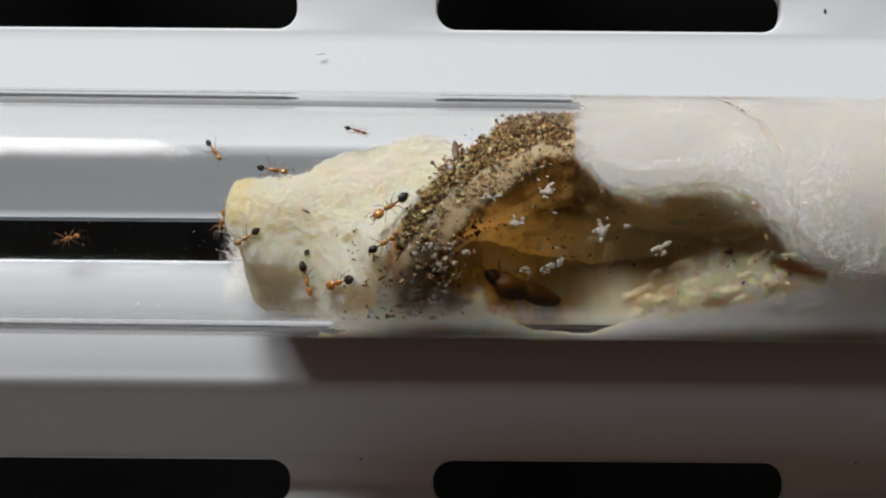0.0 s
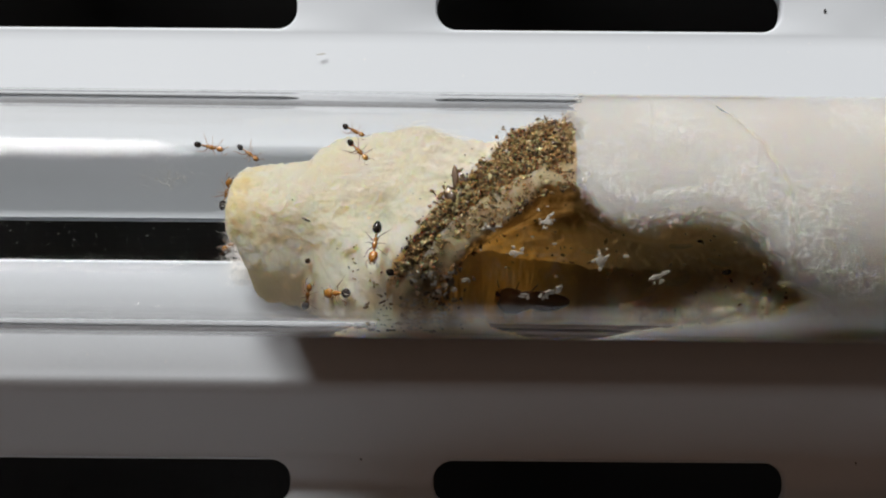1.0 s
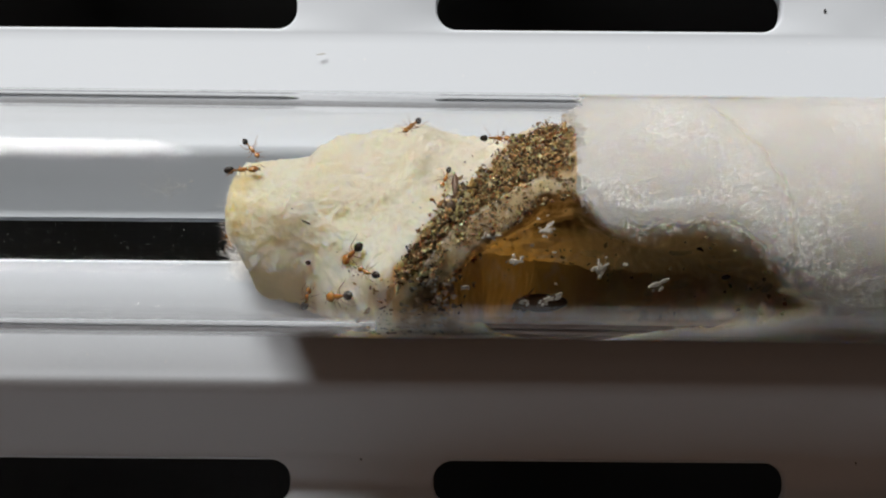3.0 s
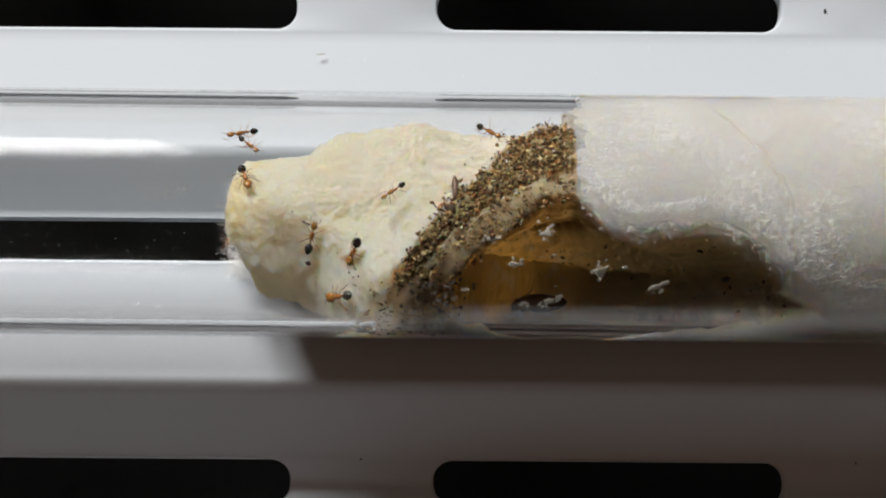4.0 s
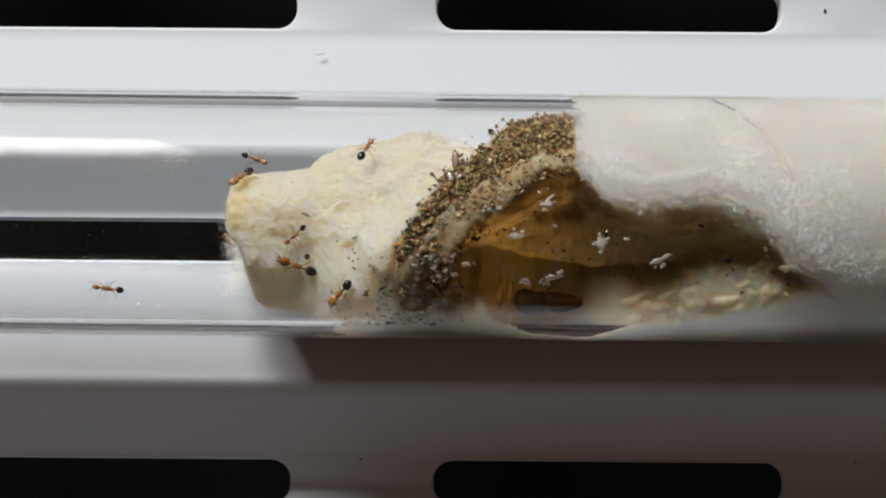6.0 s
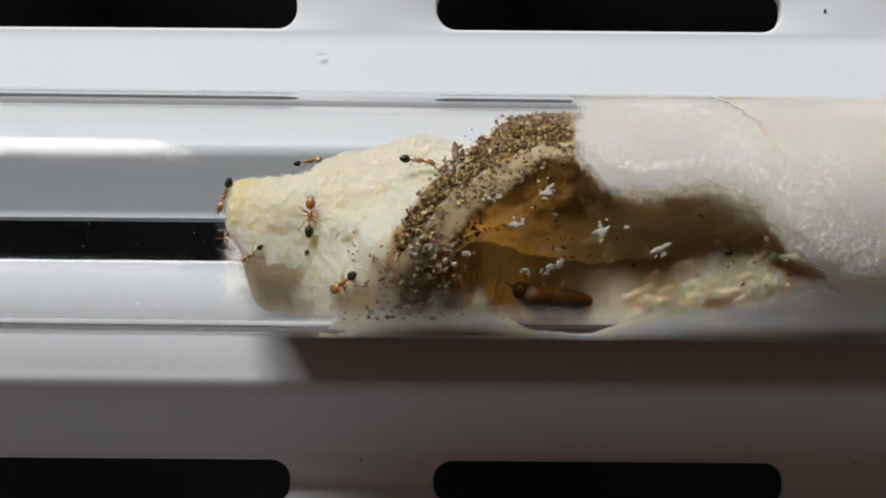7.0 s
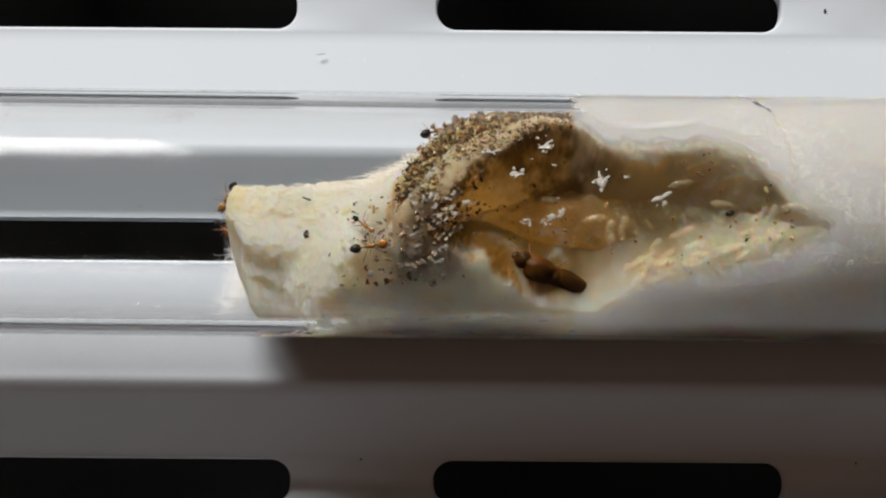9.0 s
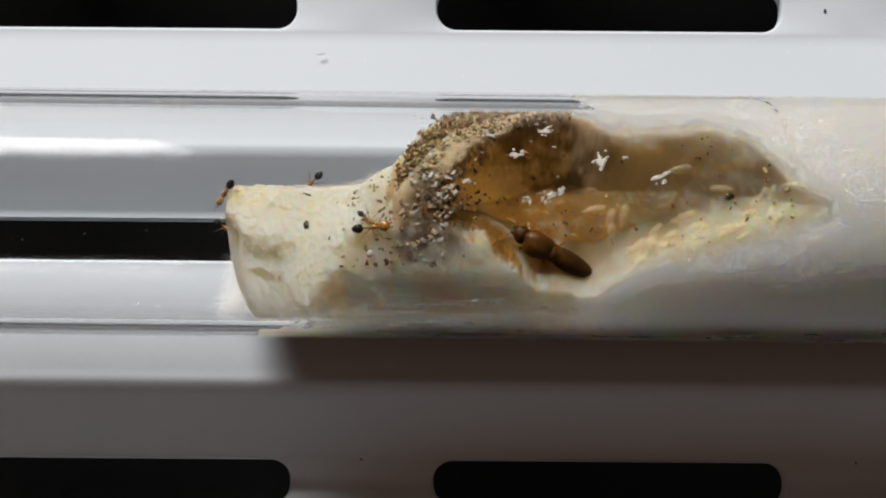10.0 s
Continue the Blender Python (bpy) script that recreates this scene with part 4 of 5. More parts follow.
def build_queen():
    """The queen faces -x in her own space; about 145 long."""
    q = new("queen_ant")
    tagged(q, "amber-brown queen ant with a darker head and gaster", "ant")
    bm = bmesh.new()
    blob(bm, (34 * U, 0, 15 * U), (43 * U, 17.5 * U, 16.5 * U), 26, 22, lambda p: (p.x, p.y * (1 - 0.14 * p.x), p.z * (1 - 0.14 * p.x) - 0.10 * p.x * p.x), 0.05)
    g = part("gaster", bm, QUEEN, q, "darker brown gaster")
    for k in range(3):
        bm = bmesh.new()
        xx = 22 + 16 * k
        s = (xx - 34) / 43
        rr = math.sqrt(1 - s * s)
        blob(bm, (xx * U, 0, (15 - 2 * s * s) * U), (1.1 * U, 17.7 * U * rr * (1 - 0.14 * s), 16.7 * U * rr * (1 - 0.14 * s)), 20, 6)
        part("band", bm, QUEEN_THORAX, g, "amber rim of a gaster plate")
    bm = bmesh.new()
    blob(bm, (-4 * U, 0, 16 * U), (14 * U, 16 * U, 16.5 * U), 14, 10, None, 0.1)
    blob(bm, (6 * U, 0, 15 * U), (15 * U, 15 * U, 15 * U), 14, 10, None, 0.1)
    part("petiole", bm, QUEEN_THORAX, q)
    bm = bmesh.new()
    blob(bm, (-27 * U, 0, 18 * U), (33 * U, 22 * U, 20 * U), 26, 18, lambda p: (p.x, p.y * (1 - 0.16 * p.x), p.z * (1 - 0.18 * p.x)), 0.12)
    blob(bm, (-44 * U, 0, 14 * U), (14 * U, 17 * U, 16 * U), 16, 12, None, 0.06)
    part("thorax", bm, QUEEN_THORAX, q, "humped amber thorax")
    bm = bmesh.new()
    blob(bm, (-63 * U, 0, 12 * U), (14.5 * U, 15.5 * U, 13.5 * U), 18, 12, lambda p: (p.x, p.y * (1 + 0.12 * p.x), p.z), 0.06)
    hd = part("head", bm, QUEEN, q, "dark brown head")
    for side in (1, -1):
        bm = bmesh.new()
        blob(bm, (-66 * U, side * 12 * U, 14 * U), (4 * U, 2.4 * U, 3.4 * U), 10, 8)
        part("eye", bm, DARK, hd, "black eye")
        bm = bmesh.new()
        tube_along(bm, [(-73 * U, side * 6 * U, 10 * U), (-79 * U, side * 6 * U, 9 * U), (-81 * U, side * 1 * U, 8 * U)], [2.6 * U, 2.2 * U, 0.8 * U], 6)
        part("mandible", bm, TWIG, hd)
        bm = bmesh.new()
        tube_along(bm, [(-72 * U, side * 5 * U, 14 * U), (-80 * U, side * 15 * U, 17 * U), (-88 * U, side * 13 * U, 10 * U), (-94 * U, side * 9 * U, 4 * U)], [1.0 * U, 0.8 * U, 0.9 * U, 1.1 * U], 6)
        part("antenna", bm, LEG, hd)
        for x, lean in ((-44, -0.5), (-30, 0.25), (-16, 0.9)):
            bm = bmesh.new()
            f = lambda a, b, c: ((x + lean * a) * U, side * b * U, c * U)
            reach = 0.45 if side > 0 else 1.15
            tube_along(bm, [f(0, 9, 8), f(10, 18 * reach, 10), f(22, 26 * reach, 2), f(30, 36 * reach, -6), f(33, 42 * reach, -10)], [2.8 * U, 2.6 * U, 1.5 * U, 1.0 * U, 0.7 * U], 6)
            part("leg", bm, LEG, q)
    return q


queen = build_queen()

# ---- movement ----
TURN_ROWS = [(0, -34.3), (0.5, -43.3), (1, -49.0), (1.5, -52.6), (2, -52.9), (2.5, -52.9), (2.7, -52.9), (3.8, -54.6), (4, -54.6), (4.5, -53.3), (5, -52.3),
             (5.5, -49.3), (5.7, -45.0), (7, -35.0), (7.5, -28.1), (8, -22.1), (8.5, -16.3), (9, -10.5), (9.5, -5.2), (10, 0.0)]


def turn_at(t):
    return float(np.interp(t, [r[0] for r in TURN_ROWS], [r[1] for r in TURN_ROWS]))


def on(x, y, z, hx, hy, hz, ux, uy, uz):
    """The pose of an ant at a place, its head along h and its back along u."""
    u = Vector((ux, uy, uz)).normalized()
    h = Vector((hx, hy, hz))
    h = (h - h.dot(u) * u).normalized()
    m = Matrix((h, u.cross(h), u)).transposed().to_4x4()
    return Matrix.Translation((x * U, y * U, z * U)) @ m


def gait(ant, k):
    """The legs swing in two tripods."""
    legs = [c for c in ant.children if c.name.split(".")[0] == "leg"]
    for i, leg in enumerate(legs):
        p = leg.location.copy()
        rows = []
        for n in range(51):
            a = 13 * math.sin(n * 1.9 + k * 1.3 + (math.pi if i in (0, 3, 4) else 0)) * (1 if p.y > 0 else -1)
            rows.append((n * 0.2, Matrix.Translation(p) @ pose(0, 0, 0, 0, 0, a)))
        walk(leg, rows)


def motions():
    for ob, base, seat in TURNING:
        walk(ob, [(t, seat @ pose(0, 0, 0, LEAN - a) @ base) for t, a in TURN_ROWS])
    # the queen shifts along her chamber while the tube turns
    steps = [(0, 910, -19, 30), (0.5, 921, -17, 24), (1, 920, -21, 14), (1.5, 917, -26, 9), (2.5, 916, -28.5, 6), (3.8, 915, -28.5, 6), (4.5, 914, -28.4, 6), (5.0, 918, -29, 8), (5.5, 927, -30, 10), (5.7, 934, -30, 12),
             (6.3, 956, -29, 15), (7, 964, -28, 18), (7.5, 962, -29, 20), (8, 961, -31, 24), (8.5, 962, -31, 27), (9, 961, -28.6, 30), (9.5, 960, -25.3, 31), (10, 958, -22.4, 30)]
    walk(queen, [(t, pose(0, 0, 0, LEAN - turn_at(t)) @ in_tube(x + 12, phi, 131, -s)) for t, x, phi, s in steps])
    for k, ant in enumerate(ANTS):
        gait(ant, k)
    walk(stray_ant, [(0, on(-706, -28, -185, 0.94, 0.33, -0.05, -0.00, 0.15, 0.99)), (0.1, on(-632, 4, -65, 0.96, 0.29, -0.00, 0.21, -0.71, 0.68)), (0.2, on(-557, 37, 55, 0.97, 0.22, -0.02, 0.21, -0.95, -0.23)),
        (0.3, on(-483, 69, 175, 0.98, 0.20, -0.08, -0.00, -0.37, -0.93)), (0.5, on(-387, 98, 161, 1.00, 0.00, 0.00, -0.00, -0.52, -0.86)), (1, on(-392, 103, 158, 0.97, -0.20, 0.13, -0.00, -0.55, -0.84)),
        (1.5, on(-380, 109, 153, 0.97, -0.19, 0.13, -0.00, -0.58, -0.82)), (1.8, on(-379, 138, 128, 1.00, -0.03, 0.03, -0.00, -0.73, -0.68)), (2, on(-359, 148, 116, 0.97, -0.15, 0.19, -0.00, -0.79, -0.62)),
        (2.5, on(-143, 148, 116, 0.97, -0.14, 0.19, -0.00, -0.79, -0.62)), (2.7, on(-68, 147, 117, 0.96, -0.18, 0.23, -0.00, -0.78, -0.62)), (2.87, on(-61, 147, 117, 0.24, -0.61, 0.76, 0.00, -0.78, -0.62)),
        (3.03, on(-53, 147, 117, -0.72, -0.44, 0.55, 0.00, -0.78, -0.62)), (3.2, on(-45, 147, 117, -0.97, 0.16, -0.20, -0.00, -0.78, -0.62)), (3.8, on(-246, 134, 132, -0.97, 0.17, -0.17, -0.00, -0.71, -0.70)),
        (4, on(-342, 130, 135, -0.97, -0.16, 0.16, -0.00, -0.69, -0.72)), (4.5, on(-629, 147, 118, -1.00, 0.04, -0.05, -0.00, -0.78, -0.63)), (5, on(-736, 149, 114, -1.00, 0.00, 0.00, -0.00, -0.79, -0.61)),
        (5.5, on(-882, 143, 122, -1.00, 0.00, 0.00, -0.00, -0.76, -0.65)), (10, on(-882, 143, 122, -1.00, 0.00, 0.00, -0.00, -0.76, -0.65))])
    walk(glass_ant, [(0, on(-384, 96, 162, 0.57, -0.70, 0.42, -0.00, -0.51, -0.86)), (0.5, on(-328, 93, 163, 0.97, -0.21, 0.12, -0.00, -0.49, -0.87)), (1, on(-326, 92, 164, 0.78, -0.54, 0.30, -0.00, -0.49, -0.87)),
        (1.5, on(-323, 98, 161, 0.72, -0.59, 0.36, -0.00, -0.52, -0.85)), (2, on(-321, 96, 162, 0.68, -0.63, 0.37, -0.00, -0.51, -0.86)), (2.7, on(-321, 97, 161, 0.61, -0.68, 0.41, -0.00, -0.51, -0.86)),
        (3.8, on(-326, 108, 154, 0.73, -0.56, 0.39, -0.00, -0.57, -0.82)), (4.5, on(-328, 107, 155, 0.77, -0.52, 0.36, -0.00, -0.57, -0.82)), (4.6, on(-330, 114, 149, 1.00, -0.05, 0.02, -0.02, -0.61, -0.79)),
        (4.7, on(-332, 121, 144, 0.84, 0.42, -0.35, -0.00, -0.65, -0.76)), (5, on(-403, 136, 130, 0.96, 0.20, -0.20, -0.00, -0.72, -0.69)), (5.3, on(-393, 135, 131, 0.99, -0.11, 0.11, -0.00, -0.72, -0.70)),
        (5.5, on(-363, 113, 151, 0.83, -0.45, 0.34, -0.00, -0.60, -0.80)), (5.7, on(-336, 94, 163, 0.91, -0.36, 0.21, -0.00, -0.50, -0.87)), (6.8, on(-261, 75, 172, 0.95, -0.29, 0.13, -0.00, -0.40, -0.92)),
        (7, on(-225, 79, 170, 0.98, 0.20, -0.09, -0.00, -0.42, -0.91)), (7.5, on(-119, 91, 164, 1.00, 0.05, -0.03, -0.00, -0.49, -0.87)), (8, on(-95, 79, 171, 0.99, -0.14, 0.06, -0.00, -0.42, -0.91)),
        (8.3, on(-64, 90, 165, 0.92, 0.34, -0.19, -0.00, -0.48, -0.88)), (8.6, on(-8, 100, 116, 0.91, 0.31, -0.27, -0.00, -0.65, -0.76)), (10, on(2, 103, 113, 0.92, 0.28, -0.26, -0.00, -0.67, -0.74))])
    walk(climb_ant, [(0, on(-232, -108, 54, 0.27, -0.96, 0.03, -0.60, -0.15, 0.79)), (0.17, on(-232, -114, 47, 0.71, -0.50, 0.51, -0.65, -0.17, 0.74)), (0.33, on(-233, -119, 39, 0.65, 0.27, 0.71, -0.66, -0.24, 0.71)),
        (0.5, on(-233, -125, 32, 0.15, 0.85, 0.50, -0.63, -0.31, 0.71)), (1, on(-233, -135, 15, 0.20, 0.74, 0.65, -0.65, -0.40, 0.65)), (1.5, on(-232, -143, 2, 0.19, 0.65, 0.74, -0.67, -0.47, 0.58)),
        (2, on(-236, -144, -5, 0.19, 0.61, 0.77, -0.66, -0.50, 0.56)), (2.7, on(-238, -145, -7, 0.12, 0.66, 0.74, -0.65, -0.51, 0.56)), (3.8, on(-226, -62, 45, 0.60, 0.68, 0.42, -0.28, -0.31, 0.91)),
        (4, on(-226, -35, 53, 0.25, 0.91, 0.34, -0.26, -0.28, 0.93)), (4.5, on(-221, -1, 63, 0.33, 0.92, 0.19, -0.45, -0.02, 0.89)), (5, on(-203, 71, 35, 0.72, 0.68, -0.12, -0.36, 0.52, 0.77)),
        (5.5, on(-168, 122, 11, 0.07, 0.79, -0.61, -0.36, 0.59, 0.73)), (5.7, on(-165, 124, 1, 0.18, 0.76, -0.62, -0.36, 0.64, 0.68)), (6.8, on(-34, 93, 81, 0.90, 0.15, -0.41, 0.17, 0.75, 0.64)),
        (7, on(-45, 87, 91, 0.98, -0.06, -0.19, 0.17, 0.76, 0.62)), (7.25, on(-53, 97, 79, 0.65, 0.36, -0.67, 0.11, 0.83, 0.55)), (7.5, on(-61, 108, 66, -0.03, 0.53, -0.85, 0.00, 0.85, 0.53)),
        (8, on(-60, 94, 95, -0.07, 0.45, -0.89, 0.00, 0.89, 0.45)), (8.17, on(-60, 93, 118, 0.22, 0.50, -0.84, -0.82, 0.55, 0.11)), (8.33, on(-59, 92, 141, 0.31, 0.71, -0.63, -0.82, -0.13, -0.55)),
        (8.5, on(-58, 91, 165, 0.10, 0.87, -0.48, -0.00, -0.48, -0.88)), (9, on(-10, 137, 129, 0.92, 0.27, -0.28, -0.00, -0.73, -0.69)), (9.1, on(-25, 127, 137, 0.86, -0.41, 0.30, -0.07, -0.69, -0.72)),
        (9.2, on(-40, 117, 146, 0.12, -0.79, 0.61, -0.07, -0.62, -0.78)), (9.3, on(-55, 108, 154, -0.72, -0.57, 0.40, -0.00, -0.57, -0.82)), (9.5, on(-78, 85, 168, -0.71, -0.63, 0.32, -0.00, -0.45, -0.89)),
        (9.67, on(-135, 85, 56, -0.86, -0.50, 0.11, 0.43, -0.82, -0.38)), (9.83, on(-191, 86, -55, -0.84, -0.52, -0.17, 0.43, -0.82, 0.38)), (10, on(-248, 86, -166, -0.66, -0.66, -0.34, -0.00, -0.46, 0.89))])
    walk(end_ant, [(0, on(-417, 6, -187, 0.34, 0.94, 0.03, -0.00, -0.03, 1.00)), (0.5, on(-414, 24, -185, 0.22, 0.97, 0.12, -0.00, -0.13, 0.99)), (1, on(-407, 65, -175, 0.30, 0.89, 0.33, -0.00, -0.35, 0.94)),
        (1.5, on(-402, 79, -170, 0.35, 0.85, 0.39, -0.00, -0.42, 0.91)), (1.75, on(-388, 79, -96, 0.53, 0.55, 0.65, -0.71, -0.12, 0.69)), (2, on(-374, 79, -23, 0.33, 0.26, 0.91, -0.86, 0.47, 0.18)),
        (2.35, on(-367, 81, -13, 0.78, 0.36, 0.51, -0.59, 0.69, 0.41)), (2.7, on(-360, 83, -4, 0.96, 0.27, -0.06, -0.22, 0.88, 0.41)), (3.2, on(-354, 77, 9, 0.74, -0.31, 0.60, -0.08, 0.84, 0.53)),
        (3.8, on(-348, 67, 23, 0.32, -0.66, 0.68, -0.05, 0.71, 0.70)), (4, on(-348, 67, 23, 0.32, -0.66, 0.68, -0.05, 0.71, 0.70)), (4.5, on(-345, 67, 22, 0.19, -0.68, 0.71, -0.04, 0.72, 0.70)),
        (5, on(-353, 80, 3, -0.23, -0.48, 0.85, -0.09, 0.88, 0.47)), (5.5, on(-355, 73, 10, -0.37, -0.53, 0.76, -0.07, 0.83, 0.55)), (5.7, on(-351, 74, 5, -0.45, -0.47, 0.76, -0.06, 0.87, 0.49)),
        (6.8, on(-376, 36, 31, -0.26, -0.90, 0.36, -0.85, 0.39, 0.35)), (7, on(-378, 35, 29, -0.28, -0.93, 0.23, -0.89, 0.35, 0.30)), (7.5, on(-379, 33, 28, -0.34, -0.94, -0.07, -0.92, 0.32, 0.24)),
        (7.75, on(-392, 46, -75, -0.29, -0.94, -0.19, -0.60, 0.02, 0.80)), (8, on(-405, 60, -177, -0.31, -0.90, -0.30, -0.00, -0.32, 0.95)), (8.25, on(-391, 48, -72, -0.37, -0.90, -0.21, -0.55, 0.04, 0.83)),
        (8.5, on(-376, 36, 33, -0.47, -0.87, -0.17, -0.85, 0.39, 0.35)), (8.75, on(-391, 47, -72, -0.44, -0.87, -0.22, -0.54, 0.06, 0.84)), (9, on(-405, 58, -178, -0.45, -0.85, -0.28, -0.00, -0.31, 0.95)),
        (9.5, on(-391, 49, -76, -0.55, -0.69, -0.47, -0.62, -0.03, 0.79)), (10, on(-377, 39, 27, -0.47, -0.56, -0.68, -0.88, 0.39, 0.29))])
    walk(end2_ant, [(0, on(-339, -39, 61, -0.83, -0.56, -0.01, -0.02, 0.02, 1.00)), (0.5, on(-352, -47, 54, -0.63, -0.74, -0.23, -0.12, -0.20, 0.97)), (1, on(-395, -35, -184, -0.85, -0.51, 0.10, -0.00, 0.19, 0.98)),
        (1.25, on(-395, -33, -184, -0.98, 0.21, -0.03, 0.00, 0.18, 0.98)), (1.5, on(-396, -32, -184, -0.56, 0.81, -0.14, -0.00, 0.17, 0.99)), (2, on(-397, -35, -184, -0.26, 0.95, -0.18, -0.00, 0.18, 0.98)),
        (2.7, on(-398, -36, -183, -0.42, 0.89, -0.18, -0.00, 0.19, 0.98)), (3.8, on(-403, -31, -184, 0.05, 0.98, -0.17, -0.00, 0.17, 0.99)), (4.5, on(-405, -31, -184, -0.05, 0.98, -0.17, -0.00, 0.17, 0.99)),
        (5, on(-412, -24, -185, 0.42, 0.90, -0.12, -0.00, 0.13, 0.99)), (5.25, on(-411, -24, -186, 0.98, 0.19, -0.03, 0.00, 0.13, 0.99)), (5.5, on(-411, -23, -186, 0.73, -0.68, 0.08, -0.00, 0.12, 0.99)),
        (5.7, on(-407, -21, -186, 0.58, -0.81, 0.09, -0.00, 0.11, 0.99)), (6.8, on(-405, -27, -185, 0.63, -0.77, 0.11, -0.00, 0.14, 0.99)), (7, on(-405, -27, -185, 0.63, -0.77, 0.11, -0.00, 0.14, 0.99)),
        (7.5, on(-407, -23, -186, 0.73, -0.68, 0.09, -0.00, 0.13, 0.99)), (8, on(-403, -15, -186, 0.55, -0.83, 0.07, -0.00, 0.08, 1.00)), (8.5, on(-406, -15, -186, 0.56, -0.82, 0.06, -0.00, 0.08, 1.00)),
        (9, on(-410, -7, -187, 0.72, -0.69, 0.03, -0.00, 0.04, 1.00)), (9.5, on(-410, -6, -187, 0.77, -0.63, 0.02, -0.00, 0.03, 1.00)), (10, on(-408, -3, -187, 0.83, -0.56, 0.01, -0.00, 0.02, 1.00))])
    walk(major_ant, [(0, on(-86, 2, 180, -0.83, -0.56, 0.08, -0.21, 0.44, 0.87)), (0.5, on(-95, -18, 171, -0.62, -0.78, 0.10, -0.40, 0.42, 0.81)), (1, on(-110, -54, 169, -0.12, -0.97, 0.19, -0.41, 0.23, 0.89)),
        (1.5, on(-129, -62, 149, -0.49, -0.60, -0.63, -0.83, 0.09, 0.55)), (2, on(-148, -66, 96, -0.45, -0.42, -0.79, -0.86, -0.02, 0.51)), (2.5, on(-156, -68, 90, -0.67, -0.48, -0.56, -0.60, -0.09, 0.80)),
        (2.7, on(-151, -67, 94, -0.59, -0.38, -0.71, -0.76, -0.03, 0.65)), (3.8, on(-148, -65, 96, -0.36, -0.46, -0.81, -0.89, -0.09, 0.45)), (4, on(-147, -63, 96, -0.29, -0.56, -0.77, -0.90, -0.11, 0.42)),
        (4.5, on(-154, -66, 92, -0.53, -0.69, -0.50, -0.57, -0.15, 0.81)), (5, on(-195, -67, 65, -0.82, -0.03, -0.57, -0.54, -0.25, 0.80)), (5.5, on(-216, -63, 55, -0.75, -0.32, -0.58, -0.54, -0.21, 0.81)),
        (5.7, on(-247, -91, 41, -0.38, -0.75, -0.55, -0.04, -0.58, 0.82)), (5.87, on(-249, -87, 45, -0.93, -0.24, -0.27, -0.12, -0.51, 0.85)), (6.03, on(-251, -83, 48, -0.88, 0.46, 0.10, -0.12, -0.42, 0.90)),
        (6.2, on(-253, -79, 51, -0.26, 0.91, 0.33, -0.03, -0.35, 0.93)), (6.8, on(-242, -60, 61, 0.11, 0.99, 0.10, -0.02, -0.10, 0.99)), (7, on(-230, -4, 61, 0.04, 1.00, -0.06, -0.02, 0.06, 1.00)),
        (7.25, on(-208, 29, 52, 0.48, 0.84, -0.24, -0.32, 0.43, 0.85)), (7.5, on(-187, 61, 42, 0.85, 0.50, -0.17, -0.36, 0.78, 0.51)), (8, on(-171, 63, 53, 0.90, 0.44, -0.05, -0.37, 0.81, 0.45)),
        (8.5, on(-85, 53, 175, 0.94, -0.14, 0.31, -0.16, 0.62, 0.77)), (8.67, on(-70, 47, 166, 0.95, 0.06, 0.31, -0.07, 1.00, -0.01)), (8.83, on(-55, 41, 158, 0.97, 0.19, 0.16, 0.01, 0.62, -0.78)),
        (9, on(-40, 34, 149, 0.99, 0.15, -0.04, -0.00, -0.22, -0.97)), (10, on(-30, 31, 150, 0.98, 0.17, -0.04, -0.00, -0.20, -0.98))])
    walk(low_ant, [(0, on(-170, -114, 118, -0.71, -0.18, -0.68, -0.69, 0.01, 0.72)), (0.5, on(-175, -123, 96, -0.69, -0.17, -0.70, -0.71, -0.03, 0.71)), (1, on(-176, -130, 82, -0.70, -0.02, -0.71, -0.71, -0.09, 0.70)),
        (1.5, on(-174, -135, 76, -0.70, -0.03, -0.71, -0.71, -0.13, 0.70)), (2, on(-175, -135, 74, -0.70, -0.03, -0.72, -0.71, -0.13, 0.69)), (2.7, on(-172, -135, 77, -0.69, -0.08, -0.72, -0.71, -0.13, 0.70)),
        (3.8, on(-177, -134, 68, -0.69, -0.05, -0.72, -0.71, -0.14, 0.69)), (4, on(-174, -135, 71, -0.69, -0.09, -0.72, -0.71, -0.14, 0.69)), (4.5, on(-164, -143, 82, -0.60, -0.39, -0.70, -0.69, -0.20, 0.70)),
        (5, on(-175, -154, 69, -0.47, -0.48, -0.74, -0.69, -0.32, 0.65)), (5.5, on(-169, -145, 85, -0.33, -0.76, -0.56, -0.68, -0.22, 0.70)), (5.7, on(-172, -138, 93, -0.47, -0.64, -0.60, -0.69, -0.16, 0.71)),
        (6.8, on(-162, -117, 122, -0.64, -0.45, -0.62, -0.68, -0.04, 0.74)), (7, on(-163, -114, 124, -0.66, -0.43, -0.62, -0.68, -0.01, 0.73)), (7.5, on(-162, -102, 138, -0.63, -0.56, -0.54, -0.66, 0.02, 0.75)),
        (8, on(-151, -86, 156, -0.77, -0.31, -0.55, -0.58, 0.00, 0.81)), (8.17, on(-143, -81, 162, -0.03, -0.91, -0.42, -0.58, -0.33, 0.75)), (8.33, on(-134, -75, 168, 0.81, -0.59, -0.07, -0.30, -0.51, 0.80)),
        (8.5, on(-126, -70, 174, 0.93, 0.34, 0.15, -0.02, -0.37, 0.93)), (9, on(-121, -58, 178, 0.98, 0.16, 0.13, -0.07, -0.31, 0.95)), (9.5, on(-117, -43, 182, 0.97, 0.08, 0.22, -0.20, -0.22, 0.95)),
        (10, on(-117, -29, 185, 0.98, 0.09, 0.20, -0.19, -0.15, 0.97))])
